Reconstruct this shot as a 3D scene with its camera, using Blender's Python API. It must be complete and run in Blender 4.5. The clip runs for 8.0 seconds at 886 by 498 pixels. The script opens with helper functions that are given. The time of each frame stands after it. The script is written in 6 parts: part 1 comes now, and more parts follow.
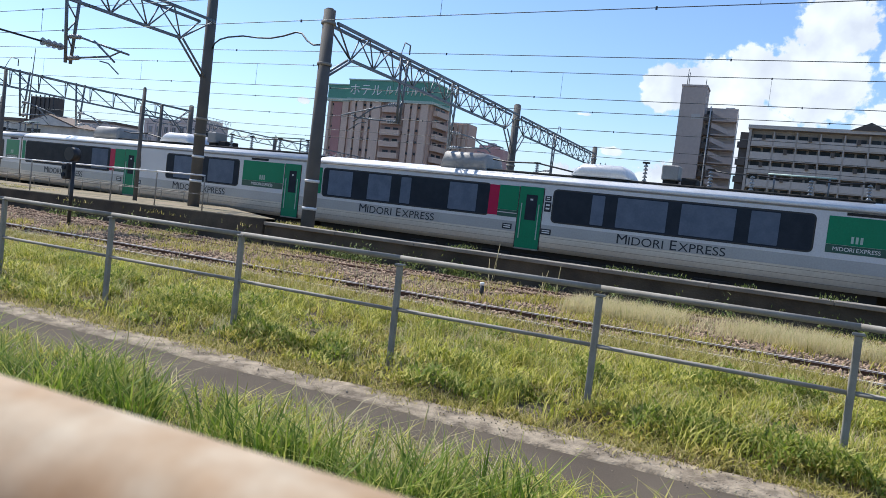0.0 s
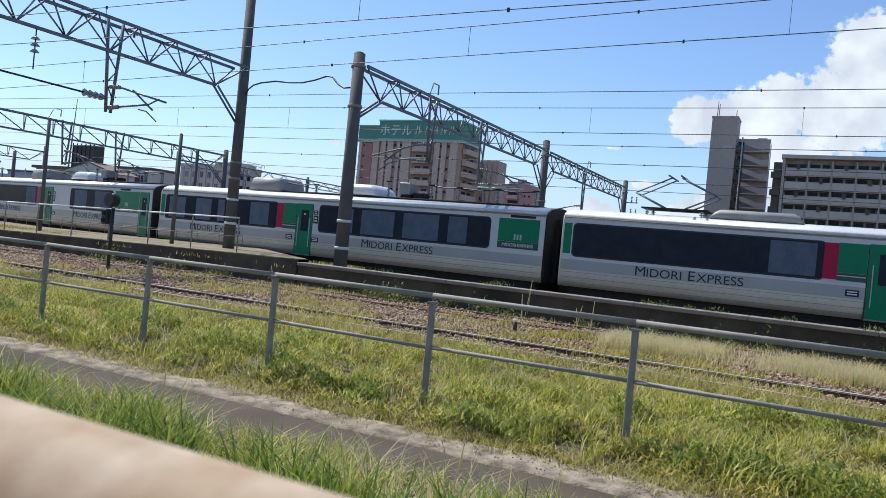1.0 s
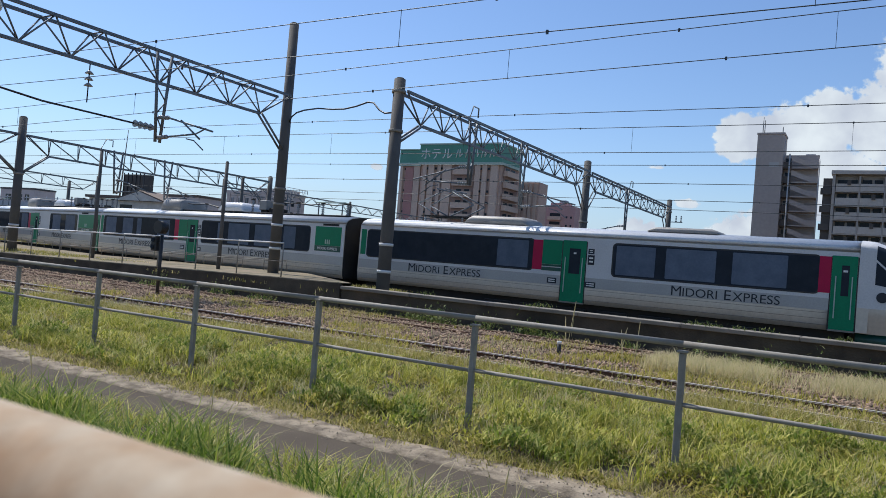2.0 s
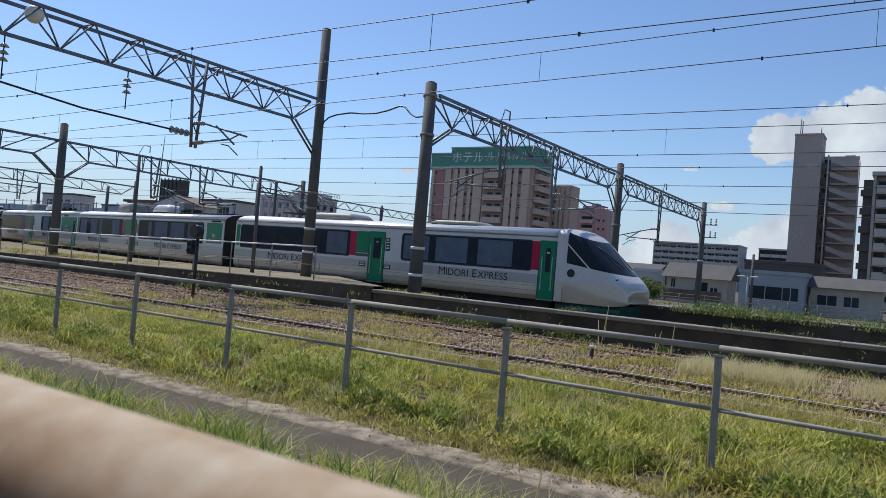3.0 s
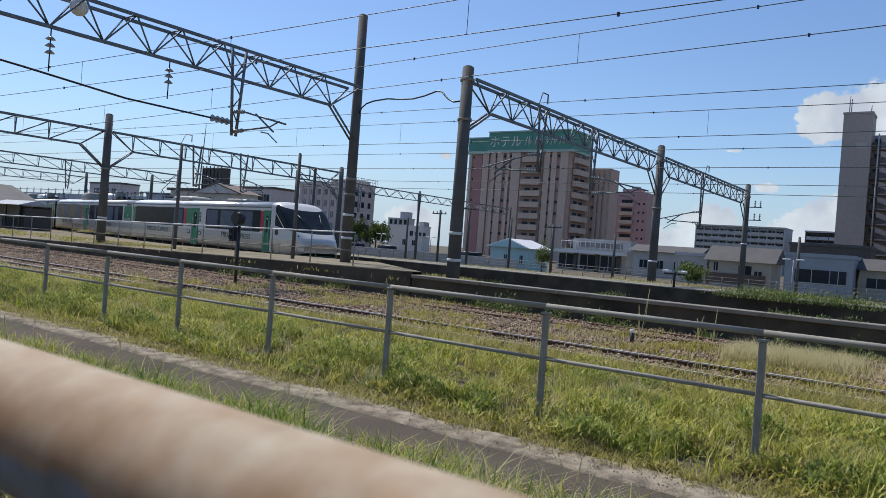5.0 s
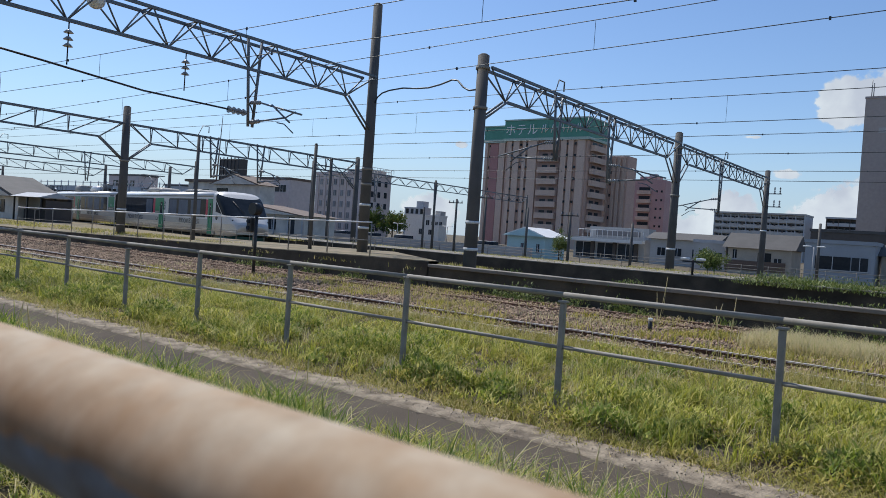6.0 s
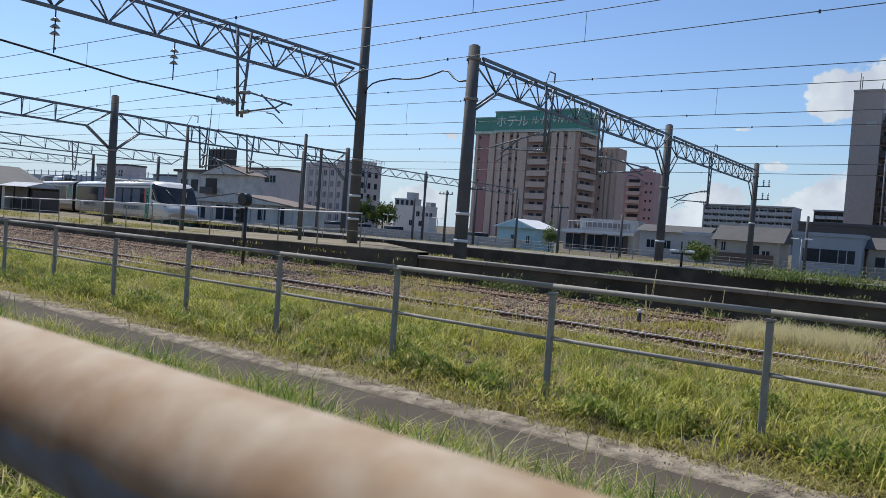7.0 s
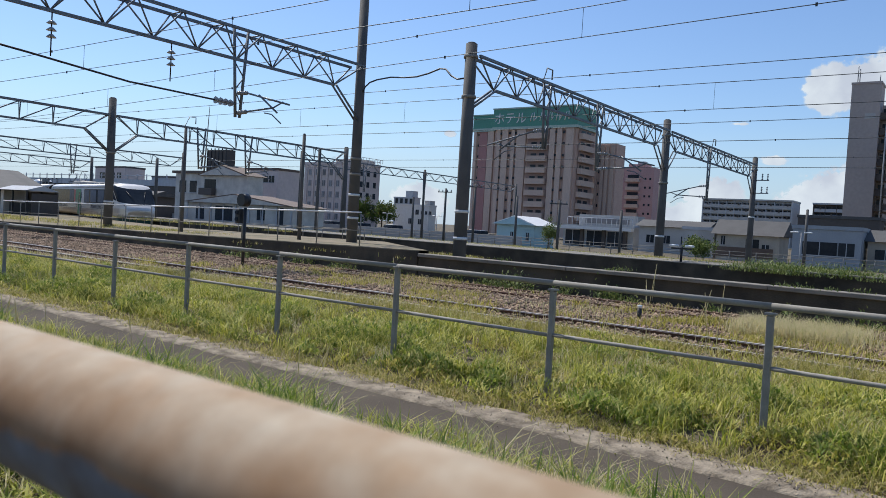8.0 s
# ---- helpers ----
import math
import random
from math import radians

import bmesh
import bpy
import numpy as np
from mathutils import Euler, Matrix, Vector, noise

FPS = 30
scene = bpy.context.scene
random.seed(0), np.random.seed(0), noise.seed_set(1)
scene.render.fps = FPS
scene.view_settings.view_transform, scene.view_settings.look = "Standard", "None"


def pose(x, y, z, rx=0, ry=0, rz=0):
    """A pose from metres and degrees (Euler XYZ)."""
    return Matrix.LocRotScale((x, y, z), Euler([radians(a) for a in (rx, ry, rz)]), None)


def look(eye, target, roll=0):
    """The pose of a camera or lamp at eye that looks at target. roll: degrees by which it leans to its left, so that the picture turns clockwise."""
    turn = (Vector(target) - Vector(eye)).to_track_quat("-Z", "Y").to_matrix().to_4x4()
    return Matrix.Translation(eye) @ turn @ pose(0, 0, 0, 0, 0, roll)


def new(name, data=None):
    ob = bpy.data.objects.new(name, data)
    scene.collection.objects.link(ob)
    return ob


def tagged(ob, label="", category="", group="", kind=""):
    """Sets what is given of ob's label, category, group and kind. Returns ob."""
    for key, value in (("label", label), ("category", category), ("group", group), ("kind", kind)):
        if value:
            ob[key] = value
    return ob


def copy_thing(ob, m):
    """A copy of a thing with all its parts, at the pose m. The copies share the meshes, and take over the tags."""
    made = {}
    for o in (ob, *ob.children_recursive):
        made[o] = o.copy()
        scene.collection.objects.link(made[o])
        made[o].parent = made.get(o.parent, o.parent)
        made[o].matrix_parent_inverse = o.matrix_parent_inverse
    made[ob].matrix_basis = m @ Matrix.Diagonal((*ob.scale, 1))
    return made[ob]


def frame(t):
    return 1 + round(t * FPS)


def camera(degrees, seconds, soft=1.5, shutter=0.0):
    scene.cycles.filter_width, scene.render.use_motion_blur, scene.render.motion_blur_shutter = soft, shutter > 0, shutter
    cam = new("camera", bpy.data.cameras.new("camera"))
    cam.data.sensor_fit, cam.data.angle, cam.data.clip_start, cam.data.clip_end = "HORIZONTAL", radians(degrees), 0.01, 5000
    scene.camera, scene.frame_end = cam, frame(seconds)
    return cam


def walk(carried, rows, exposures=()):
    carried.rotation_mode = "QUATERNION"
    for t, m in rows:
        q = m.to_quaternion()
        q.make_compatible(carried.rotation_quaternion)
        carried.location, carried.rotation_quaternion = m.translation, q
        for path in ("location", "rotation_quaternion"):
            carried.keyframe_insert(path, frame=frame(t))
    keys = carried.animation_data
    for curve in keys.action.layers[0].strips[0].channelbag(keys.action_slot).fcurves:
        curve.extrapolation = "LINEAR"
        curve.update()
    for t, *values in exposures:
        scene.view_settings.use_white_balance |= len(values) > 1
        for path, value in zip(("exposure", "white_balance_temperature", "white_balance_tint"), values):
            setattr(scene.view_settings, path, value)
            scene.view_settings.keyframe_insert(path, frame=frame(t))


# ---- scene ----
cam = camera(62.15, 8.0, soft=0.85)
cam.data.dof.use_dof, cam.data.dof.focus_distance, cam.data.dof.aperture_fstop = True, 22.0, 13.0
PATH = [
    (0.0, look((0.000, 0.010, 1.633), (-8.317, 18.168, 0.575), 6.61)),
    (0.5, look((0.000, 0.008, 1.632), (-8.614, 18.046, 0.969), 6.22)),
    (1.0, look((0.000, 0.006, 1.631), (-9.196, 17.766, 1.491), 5.43)),
    (1.5, look((0.000, 0.006, 1.631), (-9.736, 17.475, 1.839), 4.99)),
    (3.0, look((0.000, 0.001, 1.626), (-10.958, 16.727, 2.022), 4.73)),
    (3.5, look((0.000, 0.000, 1.625), (-11.151, 16.601, 1.897), 4.85)),
    (4.0, look((0.000, 0.000, 1.625), (-11.351, 16.466, 1.810), 4.62)),
    (4.5, look((0.000, 0.000, 1.625), (-11.538, 16.336, 1.686), 4.49)),
    (6.0, look((0.000, 0.000, 1.625), (-12.126, 15.900, 1.211), 3.94)),
    (6.5, look((0.000, 0.000, 1.625), (-12.078, 15.932, 1.066), 3.91)),
    (7.0, look((0.000, 0.000, 1.625), (-11.895, 16.066, 0.994), 4.14)),
    (7.5, look((0.000, 0.000, 1.625), (-11.799, 16.135, 0.969), 4.03)),
    (8.0, look((0.000, 0.000, 1.625), (-11.885, 16.071, 0.941), 3.39)),
]
walk(cam, PATH, [(t, ev, 6330, 10) for t, ev in ((0.0, 0.48), (0.7, 0.38), (1.5, 0.18), (3.0, -0.04), (4.5, -0.04), (6.5, 0.0), (8.0, 0.06))])


# ---- light ----
world = bpy.data.worlds.new("World")
scene.world = world
world.use_nodes = True
wn = world.node_tree.nodes
sky = wn.new("ShaderNodeTexSky")
sky.sky_type, sky.sun_disc = "NISHITA", False
SUN_YAW, SUN_EL = 72.0, 54.0          # yaw to the left of +y, height above the horizon
sky.sun_elevation, sky.sun_rotation = radians(SUN_EL), radians(-SUN_YAW)
sky.air_density, sky.dust_density, sky.ozone_density = 1.2, 0.35, 3.5
wn["Background"].inputs["Strength"].default_value = 0.114
tint = wn.new("ShaderNodeMix")
tint.data_type, tint.blend_type = "RGBA", "MULTIPLY"
tint.inputs["Factor"].default_value, tint.inputs["B"].default_value = 1.0, (0.88, 0.95, 1.10, 1)
world.node_tree.links.new(sky.outputs[0], tint.inputs["A"])
world.node_tree.links.new(tint.outputs["Result"], wn["Background"].inputs["Color"])
sun = new("sun", bpy.data.lights.new("sun", "SUN"))
sun.data.energy, sun.data.angle, sun.data.color = 4.6, radians(0.5), (1.0, 0.95, 0.87)
sdir = Vector((-math.sin(radians(SUN_YAW)) * math.cos(radians(SUN_EL)), math.cos(radians(SUN_YAW)) * math.cos(radians(SUN_EL)), math.sin(radians(SUN_EL))))
sun.matrix_world = look(sdir * 100, (0, 0, 0))


# ---- materials ----
MATS = {}


def mat(name, color, rough=0.6, metal=0.0, second=None, scale=3.0, fine=40.0, amount=0.6, bump=0.2, island=0.0, rnd=0.0, spec=0.5, trans=0.0, ior=1.5):
    """Base colour varied by coarse stains and fine grain, with matching relief."""
    m = bpy.data.materials.new(name)
    m.use_nodes = True
    nt = m.node_tree
    n, l = nt.nodes, nt.links
    b = n["Principled BSDF"]
    b.inputs["Roughness"].default_value, b.inputs["Metallic"].default_value = rough, metal
    b.inputs["Specular IOR Level"].default_value, b.inputs["IOR"].default_value = spec, ior
    tc = n.new("ShaderNodeTexCoord")
    big, small = n.new("ShaderNodeTexNoise"), n.new("ShaderNodeTexNoise")
    big.inputs["Scale"].default_value, big.inputs["Detail"].default_value = scale, 5
    small.inputs["Scale"].default_value, small.inputs["Detail"].default_value = fine, 3
    for t in (big, small):
        l.new(tc.outputs["Object"], t.inputs["Vector"])
    mix = n.new("ShaderNodeMix")
    mix.data_type = "RGBA"
    c2 = second or tuple(c * 0.7 for c in color)
    mix.inputs["A"].default_value, mix.inputs["B"].default_value = (*color, 1), (*c2, 1)
    ramp = n.new("ShaderNodeMapRange")
    ramp.inputs["From Min"].default_value, ramp.inputs["From Max"].default_value = 0.35, 0.65
    ramp.inputs["To Max"].default_value = amount
    l.new(big.outputs["Fac"], ramp.inputs["Value"])
    l.new(ramp.outputs["Result"], mix.inputs["Factor"])
    hsv = n.new("ShaderNodeHueSaturation")
    l.new(mix.outputs["Result"], hsv.inputs["Color"])
    val = n.new("ShaderNodeMapRange")
    val.inputs["To Min"].default_value, val.inputs["To Max"].default_value = 0.82, 1.18
    l.new(small.outputs["Fac"], val.inputs["Value"])
    src = val.outputs["Result"]
    if island or rnd:
        g = n.new("ShaderNodeNewGeometry") if island else n.new("ShaderNodeObjectInfo")
        r = n.new("ShaderNodeMapRange")
        k = island or rnd
        r.inputs["To Min"].default_value, r.inputs["To Max"].default_value = 1 - k, 1 + k
        l.new(g.outputs["Random Per Island" if island else "Random"], r.inputs["Value"])
        mu = n.new("ShaderNodeMath")
        mu.operation = "MULTIPLY"
        l.new(src, mu.inputs[0])
        l.new(r.outputs["Result"], mu.inputs[1])
        src = mu.outputs[0]
    l.new(src, hsv.inputs["Value"])
    l.new(hsv.outputs["Color"], b.inputs["Base Color"])
    if bump:
        bp = n.new("ShaderNodeBump")
        bp.inputs["Strength"].default_value, bp.inputs["Distance"].default_value = bump, 0.02
        l.new(small.outputs["Fac"], bp.inputs["Height"])
        l.new(bp.outputs["Normal"], b.inputs["Normal"])
    if trans:
        tr = n.new("ShaderNodeBsdfTranslucent")
        l.new(hsv.outputs["Color"], tr.inputs["Color"])
        ms = n.new("ShaderNodeMixShader")
        ms.inputs[0].default_value = trans
        l.new(b.outputs[0], ms.inputs[1])
        l.new(tr.outputs[0], ms.inputs[2])
        l.new(ms.outputs[0], n["Material Output"].inputs["Surface"])
    MATS[name] = m
    return m


def leafy(name, a, b2, c3, trans=0.45):
    """Blades whose colour runs between three hues from blade to blade."""
    m = mat(name, a, rough=0.65, trans=trans, bump=0, amount=0.0, spec=0.32)
    n, l = m.node_tree.nodes, m.node_tree.links
    g = n.new("ShaderNodeNewGeometry")
    cr = n.new("ShaderNodeValToRGB")
    cr.color_ramp.elements[0].color, cr.color_ramp.elements[1].color = (*a, 1), (*c3, 1)
    e = cr.color_ramp.elements.new(0.55)
    e.color = (*b2, 1)
    l.new(g.outputs["Random Per Island"], cr.inputs["Fac"])
    hsv = next(x for x in n if x.type == "HUE_SAT")
    l.new(cr.outputs["Color"], hsv.inputs["Color"])
    return m


M_SOIL = mat("soil", (0.115, 0.088, 0.05), 0.95, second=(0.065, 0.055, 0.028), scale=0.8, fine=25, bump=0.6)
M_ASPHALT = mat("asphalt", (0.082, 0.066, 0.050), 0.95, spec=0.15, second=(0.125, 0.103, 0.078), scale=1.4, fine=90, bump=0.5)
M_KERB = mat("kerb_concrete", (0.36, 0.295, 0.21), 0.95, second=(0.12, 0.092, 0.062), scale=7.0, fine=50, amount=0.9, bump=0.8)
M_GALV = mat("galvanised_steel", (0.27, 0.25, 0.215), 0.75, 0.0, second=(0.17, 0.15, 0.12), scale=5, fine=70, bump=0.1)
M_BALLAST = mat("ballast", (0.34, 0.24, 0.16), 0.95, second=(0.11, 0.075, 0.05), scale=3, fine=60, island=0.6, bump=0.3)
M_RUST = mat("rusty_rail", (0.13, 0.065, 0.035), 0.75, 0.3, second=(0.07, 0.04, 0.03), scale=4, fine=60)
M_SHINE = mat("rail_head", (0.66, 0.59, 0.5), 0.35, 0.3, second=(0.34, 0.24, 0.17), scale=2, fine=60, bump=0.05)
M_SLEEPER = mat("sleeper_wood", (0.10, 0.075, 0.055), 0.9, second=(0.05, 0.04, 0.03), scale=6, fine=60, rnd=0.3)
M_DARKWALL = mat("sooty_wall", (0.088, 0.07, 0.048), 0.95, second=(0.03, 0.025, 0.018), scale=1.2, fine=20, amount=0.9, bump=0.5)
M_COPING = mat("coping_concrete", (0.23, 0.205, 0.17), 0.9, second=(0.12, 0.105, 0.08), scale=2, fine=40, bump=0.4)
M_PLATFORM = mat("platform_surface", (0.25, 0.195, 0.125), 0.95, second=(0.11, 0.1, 0.05), scale=0.7, fine=40, amount=0.8, bump=0.4)
M_POLE = mat("pole_concrete", (0.115, 0.108, 0.1), 0.85, second=(0.07, 0.066, 0.062), scale=1.5, fine=40, bump=0.2)
M_TRUSS = mat("gantry_steel", (0.17, 0.19, 0.21), 0.55, 0.4, second=(0.11, 0.12, 0.13), scale=2, fine=30, bump=0.1)
M_WIRE = mat("wire_copper", (0.06, 0.07, 0.075), 0.6, 0.4, bump=0)
M_INSUL = mat("insulator_porcelain", (0.30, 0.31, 0.32), 0.25, second=(0.2, 0.2, 0.2), bump=0)
M_BLACK = mat("black_steel", (0.02, 0.02, 0.022), 0.5, 0.2, second=(0.035, 0.035, 0.035), bump=0.1)
M_WHITE = mat("white_paint", (0.72, 0.72, 0.70), 0.5, second=(0.6, 0.59, 0.56), scale=2, fine=30, amount=0.5, bump=0.05)
M_TRAINW = mat("train_white", (0.6, 0.595, 0.59), 0.4, 0.0, spec=0.25, second=(0.52, 0.515, 0.51), scale=0.8, fine=20, bump=0.02)
M_TRAINS = mat("train_silver", (0.58, 0.525, 0.46), 0.38, 0.45, second=(0.48, 0.435, 0.38), scale=0.6, fine=12, bump=0.03)
M_ROOFS = mat("train_roof", (0.70, 0.70, 0.69), 0.35, 0.15, second=(0.55, 0.545, 0.53), scale=0.8, fine=15, bump=0.04)
M_GREEN = mat("train_green", (0.004, 0.20, 0.095), 0.35, spec=0.2, second=(0.003, 0.16, 0.075), scale=1, fine=20, amount=0.4, bump=0.02)
M_GREEND = mat("train_dark_green", (0.008, 0.07, 0.05), 0.35, bump=0.02)
M_RED = mat("train_red", (0.42, 0.006, 0.06), 0.35, spec=0.2, second=(0.36, 0.008, 0.05), amount=0.4, bump=0.02)
M_GLASS = mat("tinted_glass", (0.03, 0.038, 0.05), 0.08, second=(0.02, 0.027, 0.036), bump=0, spec=0.12, ior=1.18)
# blind colour includes the bluish sky reflection on the panes
M_CURTAIN = mat("blind_sky_reflection", (0.13, 0.16, 0.21), 0.2, second=(0.09, 0.115, 0.155), scale=3, fine=15, bump=0, rnd=0.15, ior=1.15, spec=0.1)
M_BELT = mat("grey_belt", (0.36, 0.36, 0.365), 0.35, 0.3, second=(0.31, 0.31, 0.315), scale=0.8, fine=20, bump=0.02)
M_UNDER = mat("underframe", (0.018, 0.017, 0.016), 0.9, second=(0.03, 0.026, 0.022), bump=0.2)
M_INK = mat("navy_lettering", (0.008, 0.012, 0.022), 0.5, bump=0)
M_HOTEL = mat("hotel_tile", (0.52, 0.365, 0.295), 0.85, second=(0.46, 0.31, 0.265), scale=0.3, fine=3, bump=0.1)
M_HOTELB = mat("hotel_pilaster", (0.58, 0.44, 0.36), 0.85, second=(0.51, 0.385, 0.315), scale=0.3, fine=3, bump=0.1)
# hotel tile darkened to stand for the shade inside the balconies
M_HOTELD = mat("hotel_recess_shade", (0.34, 0.235, 0.205), 0.85, scale=0.3, fine=3, bump=0.1)
M_SIGNG = mat("sign_green", (0.085, 0.275, 0.205), 0.6, second=(0.07, 0.235, 0.175), scale=0.2, fine=4, bump=0)
M_SIGNL = mat("sign_band", (0.40, 0.52, 0.45), 0.6, bump=0)
M_PINK = mat("pink_tile", (0.4, 0.21, 0.2), 0.85, second=(0.35, 0.185, 0.175), scale=0.3, fine=3, bump=0.1)
M_TOWER = mat("tower_tile", (0.42, 0.36, 0.33), 0.85, second=(0.36, 0.31, 0.285), scale=0.15, fine=2, bump=0.1)
M_APT = mat("apartment_beige", (0.41, 0.36, 0.32), 0.85, second=(0.34, 0.30, 0.265), scale=0.2, fine=3, bump=0.1)
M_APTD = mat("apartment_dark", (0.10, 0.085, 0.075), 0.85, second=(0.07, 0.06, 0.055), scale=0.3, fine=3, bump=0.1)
M_GREYB = mat("grey_block", (0.46, 0.47, 0.49), 0.85, second=(0.4, 0.41, 0.43), scale=0.2, fine=2, bump=0.1)
M_BROWN = mat("brown_block", (0.60, 0.505, 0.475), 0.85, second=(0.52, 0.435, 0.405), scale=0.2, fine=2, bump=0.1)
M_PLASTER = mat("plaster", (0.45, 0.44, 0.425), 0.85, second=(0.36, 0.35, 0.335), scale=0.6, fine=12, bump=0.1)
M_PLASTERO = mat("old_plaster", (0.63, 0.59, 0.53), 0.9, second=(0.44, 0.405, 0.36), scale=0.9, fine=14, amount=0.8, bump=0.1)
M_NEAR = leafy("near_blades", (0.08, 0.15, 0.015), (0.22, 0.30, 0.035), (0.46, 0.44, 0.12), 0.45)
M_PINKB = mat("pink_block_tile", (0.47, 0.30, 0.29), 0.85, second=(0.42, 0.265, 0.255), scale=0.3, fine=3, bump=0.1)
M_CREAM = mat("cream_wall", (0.45, 0.41, 0.35), 0.85, second=(0.30, 0.27, 0.23), scale=0.6, fine=12, bump=0.1)
M_BLUEG = mat("bluegrey_panel", (0.31, 0.335, 0.365), 0.6, second=(0.26, 0.28, 0.305), scale=0.6, fine=12, bump=0.05)
M_SHED = mat("pale_blue_sheet", (0.42, 0.60, 0.63), 0.6, second=(0.36, 0.52, 0.55), scale=0.8, fine=12, bump=0.05)
M_ROOFT = mat("grey_roof_tile", (0.10, 0.096, 0.092), 0.85, second=(0.07, 0.067, 0.064), scale=1, fine=12, bump=0.3)
M_ROOFB = mat("brown_roof", (0.15, 0.105, 0.08), 0.8, second=(0.1, 0.07, 0.055), scale=1, fine=10, bump=0.3)
M_WIN = mat("house_window", (0.03, 0.037, 0.045), 0.1, second=(0.05, 0.055, 0.06), bump=0, rnd=0.3, ior=1.25, spec=0.3)
# pale pane colour stands in for reflected light on the glass
M_WINL = mat("pale_reflection_window", (0.24, 0.235, 0.24), 0.2, second=(0.15, 0.15, 0.16), scale=0.8, fine=6, bump=0, rnd=0.35, ior=1.25, spec=0.3)
M_APTR = mat("apartment_parapet", (0.50, 0.445, 0.40), 0.85, second=(0.42, 0.375, 0.335), scale=0.2, fine=3, bump=0.1)
M_ROOFE = mat("roof_equipment", (0.30, 0.29, 0.275), 0.6, 0.2, second=(0.20, 0.195, 0.185), scale=1.5, fine=20, bump=0.08)
M_GRIT = mat("path_grit", (0.30, 0.25, 0.19), 0.95, second=(0.2, 0.165, 0.125), scale=6, fine=60, island=0.5, bump=0.2)
M_ROAD = mat("yard_gravel", (0.1, 0.095, 0.085), 0.95, second=(0.065, 0.062, 0.055), scale=0.3, fine=12, bump=0.4)
M_GRASS = leafy("grass_blades", (0.17, 0.175, 0.03), (0.42, 0.38, 0.09), (0.66, 0.54, 0.28), 0.45)
M_LUSH = leafy("lush_blades", (0.10, 0.165, 0.02), (0.26, 0.315, 0.045), (0.54, 0.49, 0.17), 0.48)
M_VERGE = leafy("verge_leaves", (0.12, 0.17, 0.02), (0.42, 0.42, 0.06), (0.70, 0.62, 0.20), 0.38)
M_DEAD = leafy("dead_grass", (0.11, 0.075, 0.035), (0.20, 0.14, 0.07), (0.34, 0.26, 0.14), 0.2)
M_STRAW = leafy("straw_blades", (0.58, 0.49, 0.27), (0.66, 0.58, 0.35), (0.36, 0.37, 0.13))
M_WEED = leafy("weed_leaves", (0.15, 0.16, 0.022), (0.42, 0.38, 0.065), (0.60, 0.485, 0.18), 0.4)
M_TREE = leafy("tree_leaves", (0.045, 0.085, 0.02), (0.08, 0.13, 0.025), (0.15, 0.14, 0.03), 0.3)
M_BUSH = leafy("bush_leaves", (0.06, 0.10, 0.02), (0.13, 0.175, 0.04), (0.25, 0.27, 0.09), 0.3)
M_BARK = mat("bark", (0.10, 0.075, 0.055), 0.95, bump=0.5)


# ---- building helpers ----
def mesh_ob(name, bm, material, parent=None, label=""):
    me = bpy.data.meshes.new(name)
    bm.normal_update()
    bm.to_mesh(me)
    bm.free()
    me.materials.append(material)
    ob = new(name, me)
    if parent:
        ob.parent = parent
    if label:
        ob["label"] = label
    return ob


def part(name, bm, material, parent, label=""):
    return mesh_ob(name, bm, material, parent, label)


def thing(name, label, category, group="", at=(0, 0, 0), kind=""):
    ob = new(name)
    ob.location = at
    ob.empty_display_size = 0.2
    return tagged(ob, label, category, group, kind)


def add_box(bm, x0, x1, y0, y1, z0, z1, bevel=0.0):
    v = [bm.verts.new((x, y, z)) for z in (z0, z1) for x, y in ((x0, y0), (x1, y0), (x1, y1), (x0, y1))]
    fs = [bm.faces.new([v[i] for i in f]) for f in ((3, 2, 1, 0), (4, 5, 6, 7), (0, 1, 5, 4), (1, 2, 6, 5), (2, 3, 7, 6), (3, 0, 4, 7))]
    if bevel:
        bmesh.ops.bevel(bm, geom=list({e for f in fs for e in f.edges}), offset=bevel, segments=1, affect="EDGES")
    return bm


def boxm(x0, x1, y0, y1, z0, z1, bevel=0.0):
    return add_box(bmesh.new(), x0, x1, y0, y1, z0, z1, bevel)


def add_tube(bm, p, q, r, r2=None, seg=8, caps=True):
    p, q = Vector(p), Vector(q)
    r2 = r if r2 is None else r2
    d = (q - p).normalized()
    a = d.orthogonal().normalized()
    b = d.cross(a)
    rings = []
    for c, rad in ((p, r), (q, r2)):
        rings.append([bm.verts.new(c + (a * math.cos(2 * math.pi * i / seg) + b * math.sin(2 * math.pi * i / seg)) * rad) for i in range(seg)])
    for i in range(seg):
        f = bm.faces.new((rings[0][i], rings[0][(i + 1) % seg], rings[1][(i + 1) % seg], rings[1][i]))
        f.smooth = seg > 4
    if caps:
        bm.faces.new(rings[0][::-1])
        bm.faces.new(rings[1])
    return bm


def tube(p, q, r, r2=None, seg=8):
    return add_tube(bmesh.new(), p, q, r, r2, seg)


